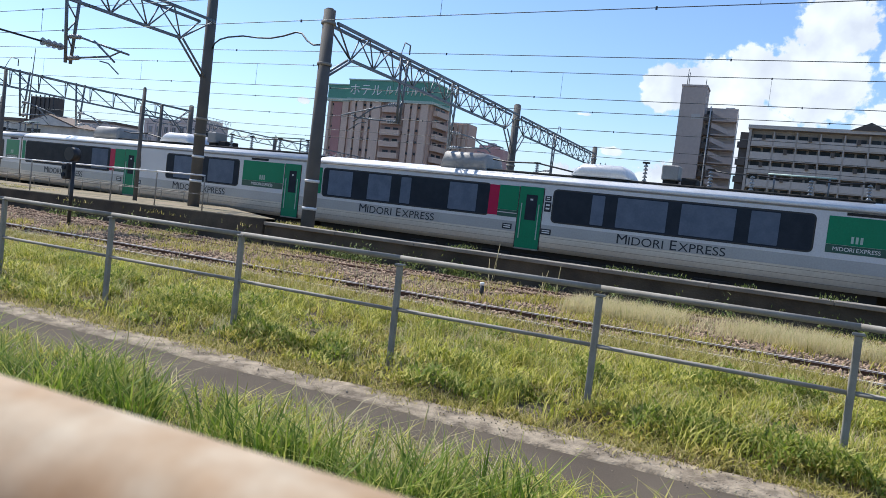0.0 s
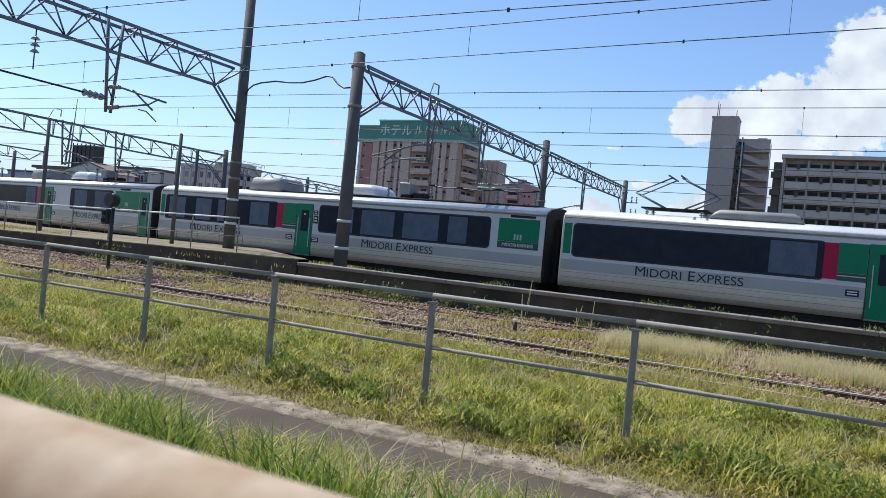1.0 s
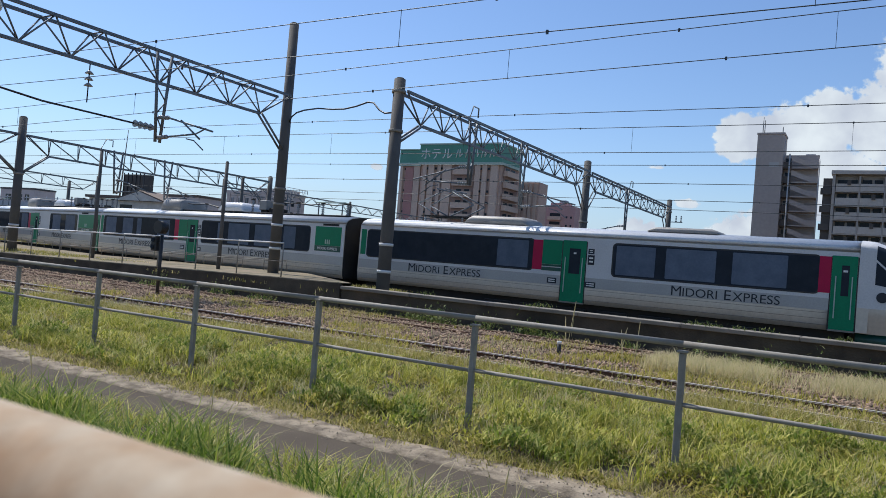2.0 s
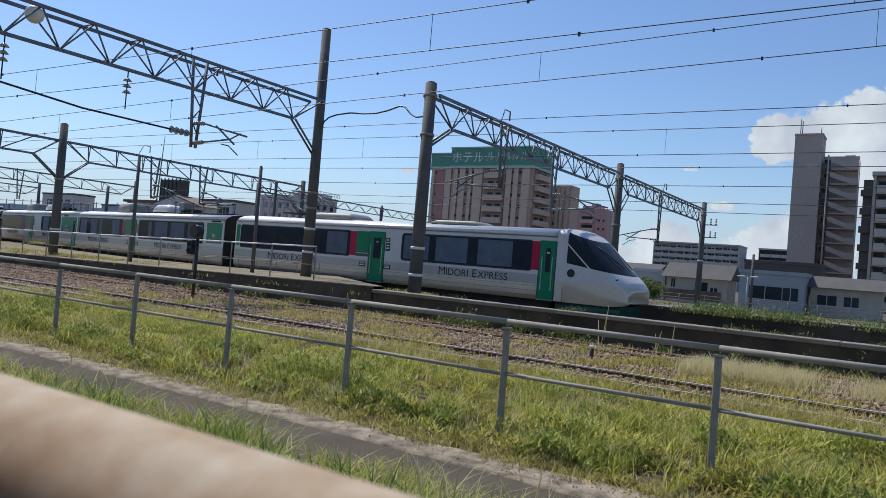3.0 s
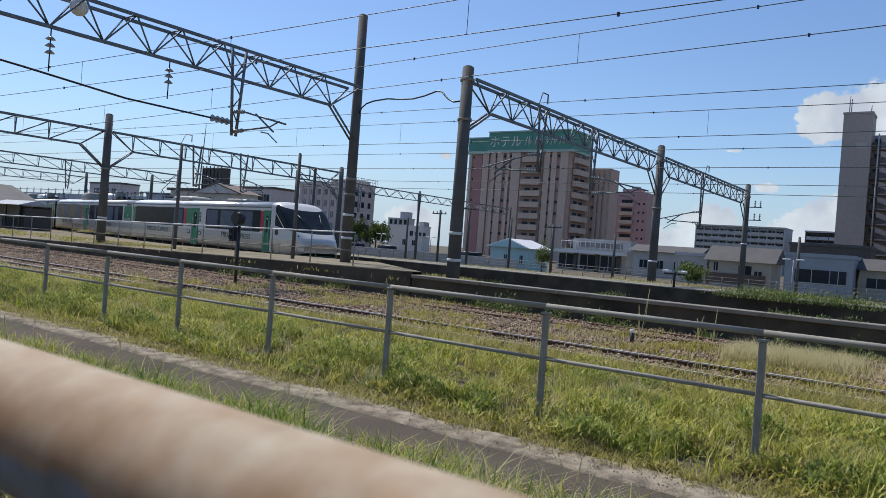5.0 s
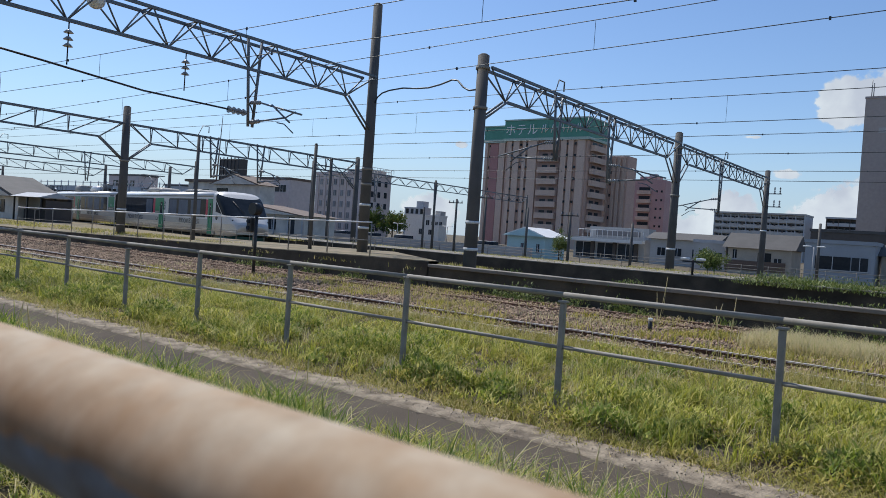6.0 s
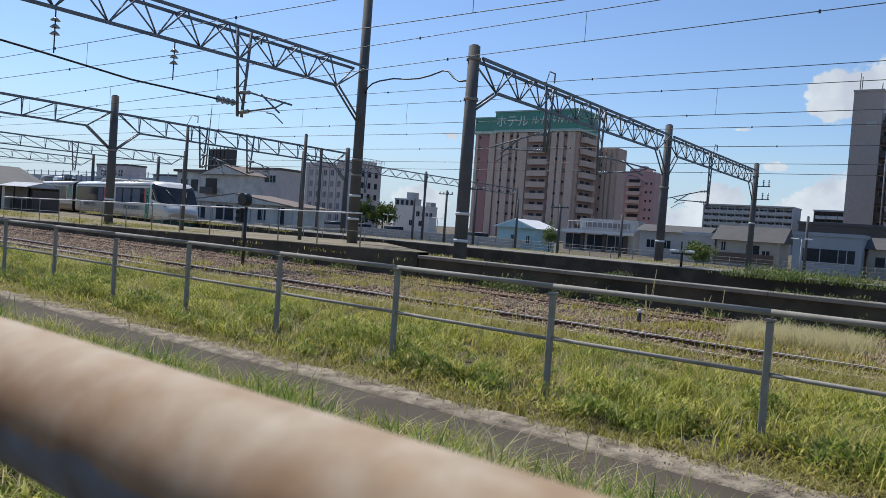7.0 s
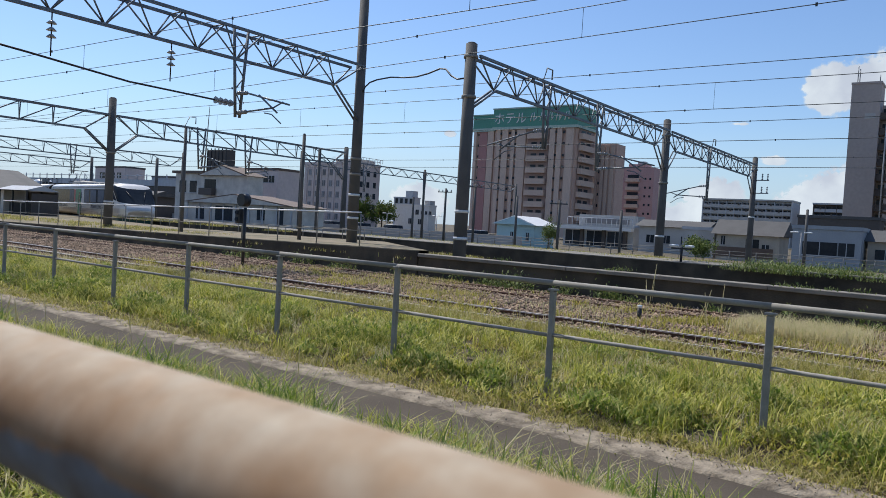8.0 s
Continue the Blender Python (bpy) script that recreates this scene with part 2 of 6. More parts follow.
def wire_line(pts, r, seg=5):
    """One tube swept along a line of points."""
    bm = bmesh.new()
    pts = [Vector(q) for q in pts]
    rings = []
    for i, c in enumerate(pts):
        d = (pts[min(i + 1, len(pts) - 1)] - pts[max(i - 1, 0)]).normalized()
        ref = Vector((0, 0, 1)) if abs(d.z) < 0.8 else Vector((0, 1, 0))
        a = d.cross(ref).normalized()
        b = a.cross(d)
        rings.append([bm.verts.new(c + (a * math.cos(2 * math.pi * k / seg) + b * math.sin(2 * math.pi * k / seg)) * r) for k in range(seg)])
    for p, q in zip(rings, rings[1:]):
        for k in range(seg):
            bm.faces.new((p[k], q[k], q[(k + 1) % seg], p[(k + 1) % seg])).smooth = True
    bm.faces.new(rings[0])
    bm.faces.new(rings[-1][::-1])
    bmesh.ops.recalc_face_normals(bm, faces=bm.faces)
    return bm


def lerp(a, b, k):
    return a + (b - a) * k


# ---- plan ----
def bend(x):
    """How far the far track swings away from its straight line."""
    drift = 0.045 * max(0.0, -3 - x)
    if x > -20:
        return drift
    if x > -44:
        return drift + 0.0036 * (x + 20) ** 2
    return drift + 2.07 + 0.1728 * (-44 - x)


TRACK_C = 26.15        # centre line of the train's track
RAIL_Z = -0.42


def strip(name, xs, ya, yb, za, zb, material, parent=None, under=None):
    """A long solid along x: front face at ya(x), back at yb(x), top at zb(x), bottom at za."""
    bm = bmesh.new()
    rings = []
    for x in xs:
        rings.append([bm.verts.new(c) for c in ((x, ya(x), za), (x, ya(x), zb(x)), (x, yb(x), zb(x)), (x, yb(x), za))])
    for r, s in zip(rings, rings[1:]):
        for i in range(4):
            bm.faces.new((r[i], r[(i + 1) % 4], s[(i + 1) % 4], s[i]))
    bm.faces.new(rings[0])
    bm.faces.new(rings[-1][::-1])
    bmesh.ops.recalc_face_normals(bm, faces=bm.faces)
    return mesh_ob(name, bm, material, parent)


def plat_z(x):
    for (xa, za), (xb, zb) in zip(((-13, 0.80), (-26, 0.60), (-41, 0.40), (-140, 0.30)), ((-26, 0.60), (-41, 0.40), (-140, 0.30))):
        if x >= xb:
            return lerp(za, zb, (x - xa) / (xb - xa))
    return 0.3


def ground():
    ys = [-400, -60, -10, 0.6, 2, 4, 6, 8, 10, 13, 17.3, 17.7, 22, 28.2, 29.4, 40, 60, 120, 300, 3500]
    zs = [0, 0, 0, 0, 0, 0, 0, 0, 0, 0, 0, -0.62, -0.62, -0.62, -0.4, -0.4, -0.4, -0.4, -0.3, 0]
    xs = [-3500, -600, -200, -120, -90, -70, -55, -45, -38, -32, -26, -20, -13, -5, 5, 20, 60, 200, 600, 3500]
    bm = bmesh.new()
    grid = []
    for x in xs:
        off = bend(max(x, -90))
        grid.append([bm.verts.new((x, y + (off if 17.6 < y < 40 else 0), z)) for y, z in zip(ys, zs)])
    for a, b in zip(grid, grid[1:]):
        for i in range(len(ys) - 1):
            bm.faces.new((a[i], b[i], b[i + 1], a[i + 1]))
    ob = mesh_ob("ground", bm, M_SOIL)
    tagged(ob, "bare brown soil under weeds and grass", "ground", kind="structure")


ground()
p = strip("path", [-60, 40], lambda x: 3.6, lambda x: 5.15, -0.05, lambda x: 0.012, M_ASPHALT)
tagged(p, "narrow worn asphalt path between grass strips", "path", kind="structure")
def shoulder():
    """A crumbling pale strip between path and grass, with ragged edges."""
    bm = bmesh.new()
    prev = None
    for i in range(700):
        x = -62 + 0.1 * i
        ya = 5.14 + 0.10 * noise.noise((x * 1.1, 0, 3)) + 0.05 * noise.noise((x * 5, 2, 3))
        yb = 5.53 + 0.14 * noise.noise((x * 0.9, 7, 3)) + 0.08 * noise.noise((x * 4, 9, 3))
        row = [bm.verts.new((x, y, z)) for y, z in ((ya, 0.0), (ya + 0.02, 0.03 + 0.01 * noise.noise((x * 6, 1, 1))), (0.5 * (ya + yb), 0.04 + 0.02 * noise.noise((x * 3, 5, 1))), (yb, 0.035), (yb + 0.03, -0.02))]
        if prev:
            for k in range(4):
                bm.faces.new((prev[k], row[k], row[k + 1], prev[k + 1])).smooth = True
        prev = row
    tagged(mesh_ob("kerb_strip", bm, M_KERB), "crumbling pale concrete edging along the path", "kerb", kind="structure")


shoulder()

# ground of the yard behind the far platform
yx = [-150, -90, -70, -55, -45, -38, -32, -26, -20, -13, 0, 60]
p = strip("platform_far", yx, lambda x: TRACK_C + 1.62 + bend(x), lambda x: TRACK_C + 5 + bend(x), -0.6, lambda x: 0.66, M_DARKWALL)
tagged(p, "sooty concrete platform wall overgrown along its top", "platform", kind="structure")
p = strip("platform_far_top", yx, lambda x: TRACK_C + 1.60 + bend(x), lambda x: TRACK_C + 5.02 + bend(x), 0.664, lambda x: 0.70, M_COPING)
tagged(p, "pale worn platform surface with weeds", "platform", kind="structure")
p = strip("yard", [-260, -90, -60, -40, -20, 0, 120], lambda x: TRACK_C + 5.1 + bend(x), lambda x: 66, -0.8, lambda x: -0.30, M_ROAD)
tagged(p, "pale gravel yard beyond the tracks", "yard", kind="structure")

# near wall with coping, and the old platform it runs into
p = strip("retaining_wall", [-13.6, 60], lambda x: 17.2, lambda x: 17.55, -0.6, lambda x: 0.60, M_DARKWALL)
tagged(p, "dark sooty retaining wall beside the siding", "wall", kind="structure")
cop = thing("wall_coping", "pale concrete coping along the dark wall", "coping", kind="structure")
for i in range(30):
    a = -13.6 + i * 2.45
    part("coping_stone", boxm(a + 0.006, a + 2.444, 17.12, 17.6, 0.604, 0.70, 0.012), M_COPING, cop)
px = [-140, -110, -90, -75, -60, -50, -41, -36, -31, -26, -22, -20, -17, -13.65]
def plat_back(x):
    return TRACK_C - 1.75 + bend(x) if x < -22 else lerp(TRACK_C - 1.75 + bend(-22), 17.7, (x + 22) / 8.35)


p = strip("platform_old", px, lambda x: 17.17, plat_back, -0.6, lambda x: plat_z(x) - 0.02, M_DARKWALL)
tagged(p, "old dark platform edge stained with soot", "platform", kind="structure")
p = strip("platform_old_top", px, lambda x: 17.27, lambda x: plat_back(x) - 0.02, 0.05, lambda x: plat_z(x), M_PLATFORM)
tagged(p, "worn gravelly surface of the disused platform", "platform", kind="structure")


# ---- tracks ----
def track(yc, z, name, label, x0, x1, curve=None, shine=False, parts=True):
    t = thing(name, label, "railway track", kind="structure")
    n = max(2, int((x1 - x0) / 4))
    xs = [lerp(x0, x1, i / n) for i in range(n + 1)]
    off = curve or (lambda x: 0.0)
    for s in (-0.5335, 0.5335):
        bm = bmesh.new()
        for dz0, dz1, w in ((-0.14, -0.125, 0.06), (-0.125, -0.03, 0.012), (-0.03, -0.004, 0.032)):
            rows = []
            for x in xs:
                y = yc + s + off(x)
                rows.append([bm.verts.new(c) for c in ((x, y - w, z + dz0), (x, y - w, z + dz1), (x, y + w, z + dz1), (x, y + w, z + dz0))])
            for r, q in zip(rows, rows[1:]):
                for i in range(4):
                    bm.faces.new((r[i], q[i], q[(i + 1) % 4], r[(i + 1) % 4]))
        bmesh.ops.recalc_face_normals(bm, faces=bm.faces)
        rail = part("rail", bm, M_RUST, t, "rusty steel rail")
        bm = bmesh.new()
        rows = [[bm.verts.new((x, yc + s + off(x) + k, z + dz)) for k, dz in ((-0.036, -0.018), (-0.024, 0.0), (0.024, 0.0), (0.036, -0.018))] for x in xs]
        for r, q in zip(rows, rows[1:]):
            for i in range(3):
                bm.faces.new((r[i], q[i], q[i + 1], r[i + 1]))
        part("rail_head", bm, M_SHINE if shine else M_RUST, rail, "worn running surface")
    if parts:
        me = None
        x = x0
        while x < x1:
            if me is None:
                bm = boxm(-0.11, 0.11, -1.05, 1.05, -0.08, 0.06, 0.01)
                so = part("sleeper", bm, M_SLEEPER, t, "dark timber sleeper")
                me = so.data
            else:
                so = new("sleeper", me)
                so.parent = t
            so.location = (x, yc + off(x), z - 0.205)
            so.rotation_euler = (0, 0, random.uniform(-0.02, 0.02))
            x += 0.66
    return t


track(11.24, 0.10, "siding_track", "rusty weed-grown siding track on ballast", -75, 30, shine=True)
track(15.75, 0.06, "second_track", "rusty railway track beside the wall", -80, 30)
track(TRACK_C, RAIL_Z, "main_track", "railway track used by the passing train", -130, 60, curve=bend, shine=True, parts=False)


# ---- fence ----
FENCE_Y = 6.44
fence = thing("pipe_fence", "weathered grey two-rail steel pipe fence", "fence")
for k in range(-22, 8):
    x = -1.386 + 2.0 * k
    d = random.uniform(-0.012, 0.012)
    bm = boxm(x - 0.027, x + 0.027, FENCE_Y - 0.027, FENCE_Y + 0.027, -0.2, 1.06, 0.006)
    post = part("post", bm, M_GALV, fence, "square galvanised post")
    post.rotation_euler = (d * 0.3, d * 0.3, 0)
    cap = part("cap", boxm(x - 0.045, x + 0.045, FENCE_Y - 0.04, FENCE_Y + 0.04, 1.062, 1.082, 0.004), M_GALV, post)
    add = bmesh.new()
    add_tube(add, (x, FENCE_Y, 1.112), (x + 2.0, FENCE_Y, 1.112), 0.028, seg=12)
    part("top_rail", add, M_GALV, fence, "thick grey top pipe")
    part("mid_rail", tube((x, FENCE_Y - 0.0, 0.60), (x + 2.0, FENCE_Y, 0.60 + random.uniform(-0.006, 0.006)), 0.019, seg=10), M_GALV, fence, "thin lower pipe")

# railing close to the lens
RY, RZ, RR = 0.163, 1.532, 0.03025
M_RAIL = mat("painted_rail", (0.45, 0.36, 0.28), 0.75, second=(0.50, 0.33, 0.20), scale=32, fine=90, amount=0.8, bump=0.0, spec=0.15)
nt = M_RAIL.node_tree                   # slate underside paints the pipe's shade into its colour, with a ragged rusty edge
rtc = nt.nodes.new("ShaderNodeTexCoord")
rsep = nt.nodes.new("ShaderNodeSeparateXYZ")
nt.links.new(rtc.outputs["Object"], rsep.inputs[0])
rns = nt.nodes.new("ShaderNodeTexNoise")
rns.inputs["Scale"].default_value, rns.inputs["Detail"].default_value = 22, 3
nt.links.new(rtc.outputs["Object"], rns.inputs["Vector"])
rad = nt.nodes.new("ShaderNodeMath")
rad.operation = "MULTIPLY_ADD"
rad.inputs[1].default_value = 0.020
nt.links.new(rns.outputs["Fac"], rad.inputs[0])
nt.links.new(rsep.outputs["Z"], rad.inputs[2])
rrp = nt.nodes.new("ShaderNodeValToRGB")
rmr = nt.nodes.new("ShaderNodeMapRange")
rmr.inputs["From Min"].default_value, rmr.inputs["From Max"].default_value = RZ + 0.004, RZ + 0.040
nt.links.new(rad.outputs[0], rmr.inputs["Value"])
# low stops paint in the shaded side; the beige pales upwards
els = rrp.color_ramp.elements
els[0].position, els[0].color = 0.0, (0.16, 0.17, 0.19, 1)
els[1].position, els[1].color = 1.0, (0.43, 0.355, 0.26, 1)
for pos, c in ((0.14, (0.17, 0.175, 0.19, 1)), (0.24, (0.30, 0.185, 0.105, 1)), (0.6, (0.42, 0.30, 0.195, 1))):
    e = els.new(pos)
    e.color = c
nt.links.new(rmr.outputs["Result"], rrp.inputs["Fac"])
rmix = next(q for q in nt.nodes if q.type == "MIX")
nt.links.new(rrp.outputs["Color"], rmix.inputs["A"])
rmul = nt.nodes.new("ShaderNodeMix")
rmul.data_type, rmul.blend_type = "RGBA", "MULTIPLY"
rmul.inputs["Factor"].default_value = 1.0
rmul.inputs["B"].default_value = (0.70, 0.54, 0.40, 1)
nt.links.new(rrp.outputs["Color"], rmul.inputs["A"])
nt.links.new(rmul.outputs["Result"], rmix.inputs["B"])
rail_thing = thing("handrail", "beige painted steel handrail with rust stains", "handrail")
part("pipe", tube((-3.0, RY, RZ), (3.0, RY, RZ), RR, seg=40), M_RAIL, rail_thing, "beige painted pipe, rusty below, underside shade put in colour")
for x in (-2.6, -1.5, 1.5, 2.6):
    part("post", tube((x, RY, -0.1), (x, RY, RZ - 0.02), 0.024, seg=16), M_GALV, rail_thing, "grey steel post")


# ---- poles and gantries ----
def pole(x, y, z0, z1, r, name="concrete_pole", label="tall grey concrete overhead-line pole", bands=(), arm=True):
    t = thing(name, label, "pole", "overhead line poles")
    part("shaft", tube((x, y, z0 - 0.3), (x, y, z1), r * 1.12, r * 0.92, 14), M_POLE, t, "tapered concrete shaft")
    part("cap", tube((x, y, z1 + 0.002), (x, y, z1 + 0.05), r * 0.80, r * 0.55, 14), M_POLE, t)
    for zb, material in bands:
        part("band", tube((x, y, zb), (x, y, zb + 0.09), r * 1.16, r * 1.16, 14), material, t, "strap round the shaft")
    return t


def truss(x, y0, y1, zt, zb, step, name="gantry", knees=(), hangers=(), label="steel lattice gantry carrying overhead wires", w=0.2, pratt=0):
    """A lattice beam along y with twin chords, zigzag bracing and knee braces."""
    t = thing(name, label, "gantry", "gantries")
    for s in (-w, w):
        part("top_chord", boxm(x + s - 0.04, x + s + 0.04, y0, y1, zt - 0.045, zt + 0.045), M_TRUSS, t)
    part("bottom_chord", boxm(x - 0.045, x + 0.045, y0 + 1.2, y1 - 1.2, zb - 0.045, zb + 0.045), M_TRUSS, t)
    n = max(2, round((y1 - y0 - 2.4) / step))
    for i in range(n):
        a = y0 + 1.2 + (y1 - y0 - 2.4) * i / n
        b = y0 + 1.2 + (y1 - y0 - 2.4) * (i + 1) / n
        if pratt:
            for s in (-w, w):
                part("upright", tube((x, a, zb), (x + s, a, zt), 0.026, seg=6), M_TRUSS, t)
            za, zz = (zt, zb) if pratt > 0 else (zb, zt)
            part("brace", tube((x, a, za), (x, b, zz), 0.03, seg=6), M_TRUSS, t)
            continue
        for s in (-w, w):
            part("brace", tube((x, a, zb), (x + s, lerp(a, b, 0.5), zt), 0.026, seg=6), M_TRUSS, t)
            part("brace", tube((x + s, lerp(a, b, 0.5), zt), (x, b, zb), 0.026, seg=6), M_TRUSS, t)
        part("cross_tie", tube((x - w, lerp(a, b, 0.5), zt), (x + w, lerp(a, b, 0.5), zt), 0.022, seg=6), M_TRUSS, t)
    for ye, yi in ((y0, y0 + 1.2), (y1, y1 - 1.2)):
        for s in (-w, w):
            part("end_brace", tube((x + s, ye, zt), (x, yi, zb), 0.03, seg=6), M_TRUSS, t)
    for yk, yp, dz in knees:
        for s in (-0.1, 0.1):
            part("knee_brace", tube((x + s, yk, zb), (x + s, yp, zb - dz), 0.04, seg=6), M_TRUSS, t, "diagonal knee brace to the pole")
    for yh, zlow in hangers:
        for s in (-0.28, 0.28):
            part("hanger_leg", tube((x, yh + s, zt + 0.1), (x, yh + s * 0.3, zlow), 0.05, seg=6), M_TRUSS, t, "drop post leg")
        k = 0
        z = zt - 0.1
        while z - 0.45 > zlow:
            f0, f1 = (zt - z) / (zt - zlow), (zt - z + 0.45) / (zt - zlow)
            s0, s1 = lerp(0.28, 0.084, f0), lerp(0.28, 0.084, f1)
            sg = 1 if k % 2 else -1
            part("hanger_lace", tube((x, yh + sg * s0, z), (x, yh - sg * s1, z - 0.45), 0.022, seg=6), M_TRUSS, t)
            z -= 0.45
            k += 1
    return t


def insulator(bm, p, q, n, r):
    p, q = Vector(p), Vector(q)
    for i in range(n):
        a, b = p.lerp(q, (i + 0.15) / n), p.lerp(q, (i + 0.75) / n)
        add_tube(bm, a, b, r, r * 0.55, 8)
    add_tube(bm, p, q, r * 0.3, seg=6)
    return bm


def cantilever(x, y, z, d, label="hinged cantilever arm with porcelain insulators"):
    """A registration arm that reaches along +x (d = 1) or -x from a drop post."""
    t = thing("cantilever_arm", label, "overhead fitting", "cantilever arms")
    part("insulator", insulator(bmesh.new(), (x, y, z + 0.75), (x + 0.5 * d, y, z + 0.72), 5, 0.075), M_INSUL, t, "ribbed porcelain insulator")
    part("insulator", insulator(bmesh.new(), (x, y, z + 0.1), (x + 0.5 * d, y, z + 0.12), 5, 0.075), M_INSUL, t, "ribbed porcelain insulator")
    part("tube", tube((x + 0.45 * d, y, z + 0.72), (x + 2.5 * d, y, z + 0.24), 0.03), M_TRUSS, t)
    part("tube", tube((x + 0.45 * d, y, z + 0.12), (x + 1.75 * d, y, z + 0.18), 0.03), M_TRUSS, t)
    part("stay", tube((x + 1.05 * d, y, z + 0.62), (x + 1.95 * d, y, z + 0.02), 0.03), M_TRUSS, t)
    part("stay", tube((x + 1.75 * d, y, z + 0.18), (x + 2.2 * d, y, z + 0.34), 0.024), M_TRUSS, t)
    part("steady_arm", wire_line([(x + 1.35 * d, y, z + 0.04), (x + 1.7 * d, y, z - 0.02), (x + 2.15 * d, y, z - 0.32)], 0.02), M_TRUSS, t)
    return t


P1, P2, P3, P4 = (-20.0, 21.0), (-13.4, 19.0), (-13.4, 36.5), (-13.4, 54.0)
pole(*P1, plat_z(-20), 10.35, 0.19, bands=((1.6, M_WHITE), (2.5, M_WHITE), (3.3, M_GALV), (3.9, M_GALV)))
pole(*P2, -0.6, 7.30, 0.20, bands=((1.15, M_WHITE), (2.0, M_WHITE), (5.6, M_GALV), (6.85, M_GALV)))
pole(*P3, -0.3, 7.50, 0.20, bands=((1.6, M_WHITE), (4.3, M_GALV), (6.7, M_GALV)))
pole(*P4, -0.3, 7.50, 0.19, bands=((3.3, M_WHITE), (6.6, M_GALV)))
pole(-36.2, 20.0, plat_z(-36), 7.0, 0.20, bands=((4.2, M_GALV), (1.7, M_WHITE)))
pole(-29.8, 20.0, plat_z(-30), 5.3, 0.075, "steel_pole", "slim dark steel pole on the platform")
pole(-21.9, 20.0, plat_z(-22), 4.8, 0.07, "steel_pole", "slim dark steel pole on the platform")
pole(-20.0, 3.4, 0, 7.9, 0.19)
pole(-36.2, 34.5, -0.3, 6.1, 0.11, "steel_pole", "slim dark post under the far gantry")
pole(-36.2, 37.0, -0.3, 6.5, 0.17)
pole(-54.4, 34.0, 0.60, 5.5, 0.13, "steel_pole", "dark line pole beyond the curve")
pole(-36.2, 5.0, 0, 7.0, 0.19)

truss(-20.0, 3.6, 20.8, 7.48, 6.57, 1.55, knees=((19.6, 20.85, 1.1), (4.8, 3.55, 1.1)), hangers=((15.3, 4.7),), w=0.34)
truss(-13.4, 19.2, 36.3, 6.95, 6.10, 1.4, knees=((20.4, 19.15, 0.75), (35.1, 36.35, 1.1)), hangers=((24.0, 4.6), (28.6, 4.2)))
truss(-13.4, 36.7, 53.8, 6.95, 6.10, 1.4, knees=((37.9, 36.65, 1.1), (52.6, 53.85, 1.1)), hangers=((43.7, 3.9),))
truss(-36.2, 5.2, 19.8, 6.15, 5.3, 1.5, pratt=-1, knees=((18.6, 19.85, 1.0), (6.4, 5.15, 1.0)), hangers=((9.5, 3.6),), w=0.1)
truss(-36.2, 20.2, 36.8, 6.15, 5.3, 1.5, pratt=1, knees=((21.4, 20.15, 1.0), (35.6, 36.85, 1.0)), hangers=((25.3, 3.9), (28.6, 3.9)), w=0.1)
for gx, zt, ye in ((-62.0, 6.4, 41.5), (-84.0, 6.4, 44.2), (-112.0, 6.4, 44.2)):
    truss(gx, 8.2, ye - 0.2, zt, zt - 0.85, 1.9, pratt=1, hangers=((20.0, 3.9), (31.0, 4.0)), w=0.18)
    for y in (8.0, ye):
        pole(gx, y, -0.3, zt + 0.5, 0.17)
# gantry beyond the train, seen between the buildings
truss(-52.0, 47.5, 86.0, 7.3, 6.5, 2.4, hangers=((56.0, 4.4), (66.0, 4.4)), w=0.12)
for y in (47.3, 66.0, 86.2):
    pole(-52.0, y, -0.3, 7.6, 0.14, "steel_pole", "dark line pole beyond the yard")
for x, y, h in ((-45.9, 62.0, 5.3), (-42.2, 62.0, 5.9), (-37.2, 62.0, 4.7), (-50.2, 62.0, 4.3), (-31.5, 60.0, 4.4), (-27.2, 64.0, 3.8), (-12.4, 68.0, 4.6)):
    pole(x, y, -0.3, h, 0.12, "steel_pole", "dark utility pole in the yard")
for x, y, z in ((-42.2, 62.0, 5.5), (-45.9, 62.0, 4.9), (-31.5, 60.0, 4.0)):
    ca = thing("pole_crossarm", "dark steel crossarm with small insulators", "overhead fitting", "crossarms")
    part("arm", boxm(x - 0.9, x + 0.9, y - 0.2, y - 0.13, z, z + 0.09), M_BLACK, ca)
    for dx in (-0.8, -0.3, 0.3, 0.8):
        part("insulator", tube((x + dx, y - 0.165, z + 0.09), (x + dx, y - 0.165, z + 0.3), 0.06, 0.04), M_INSUL, ca)
dw = thing("dwarf_signal", "small dark signal with two pale lamp hoods", "signal")
part("post", tube((-9.55, 28.5, 0.68), (-9.55, 28.5, 1.3), 0.05), M_BLACK, dw)
part("crossbar", boxm(-9.95, -9.15, 28.45, 28.55, 1.18, 1.24), M_BLACK, dw)
for x in (-9.85, -9.25):
    part("lamp_hood", boxm(x - 0.16, x + 0.16, 28.38, 28.62, 1.26, 1.36, 0.03), M_WHITE, dw)
cantilever(-20.0, 15.3, 4.75, 1)
cantilever(-13.4, 24.0, 4.55, -1)
cantilever(-13.4, 28.6, 4.2, 1)
cantilever(-13.4, 43.7, 4.0, -1)
cantilever(-36.2, 25.3, 3.9, 1)
cantilever(-36.2, 28.6, 3.9, 1)

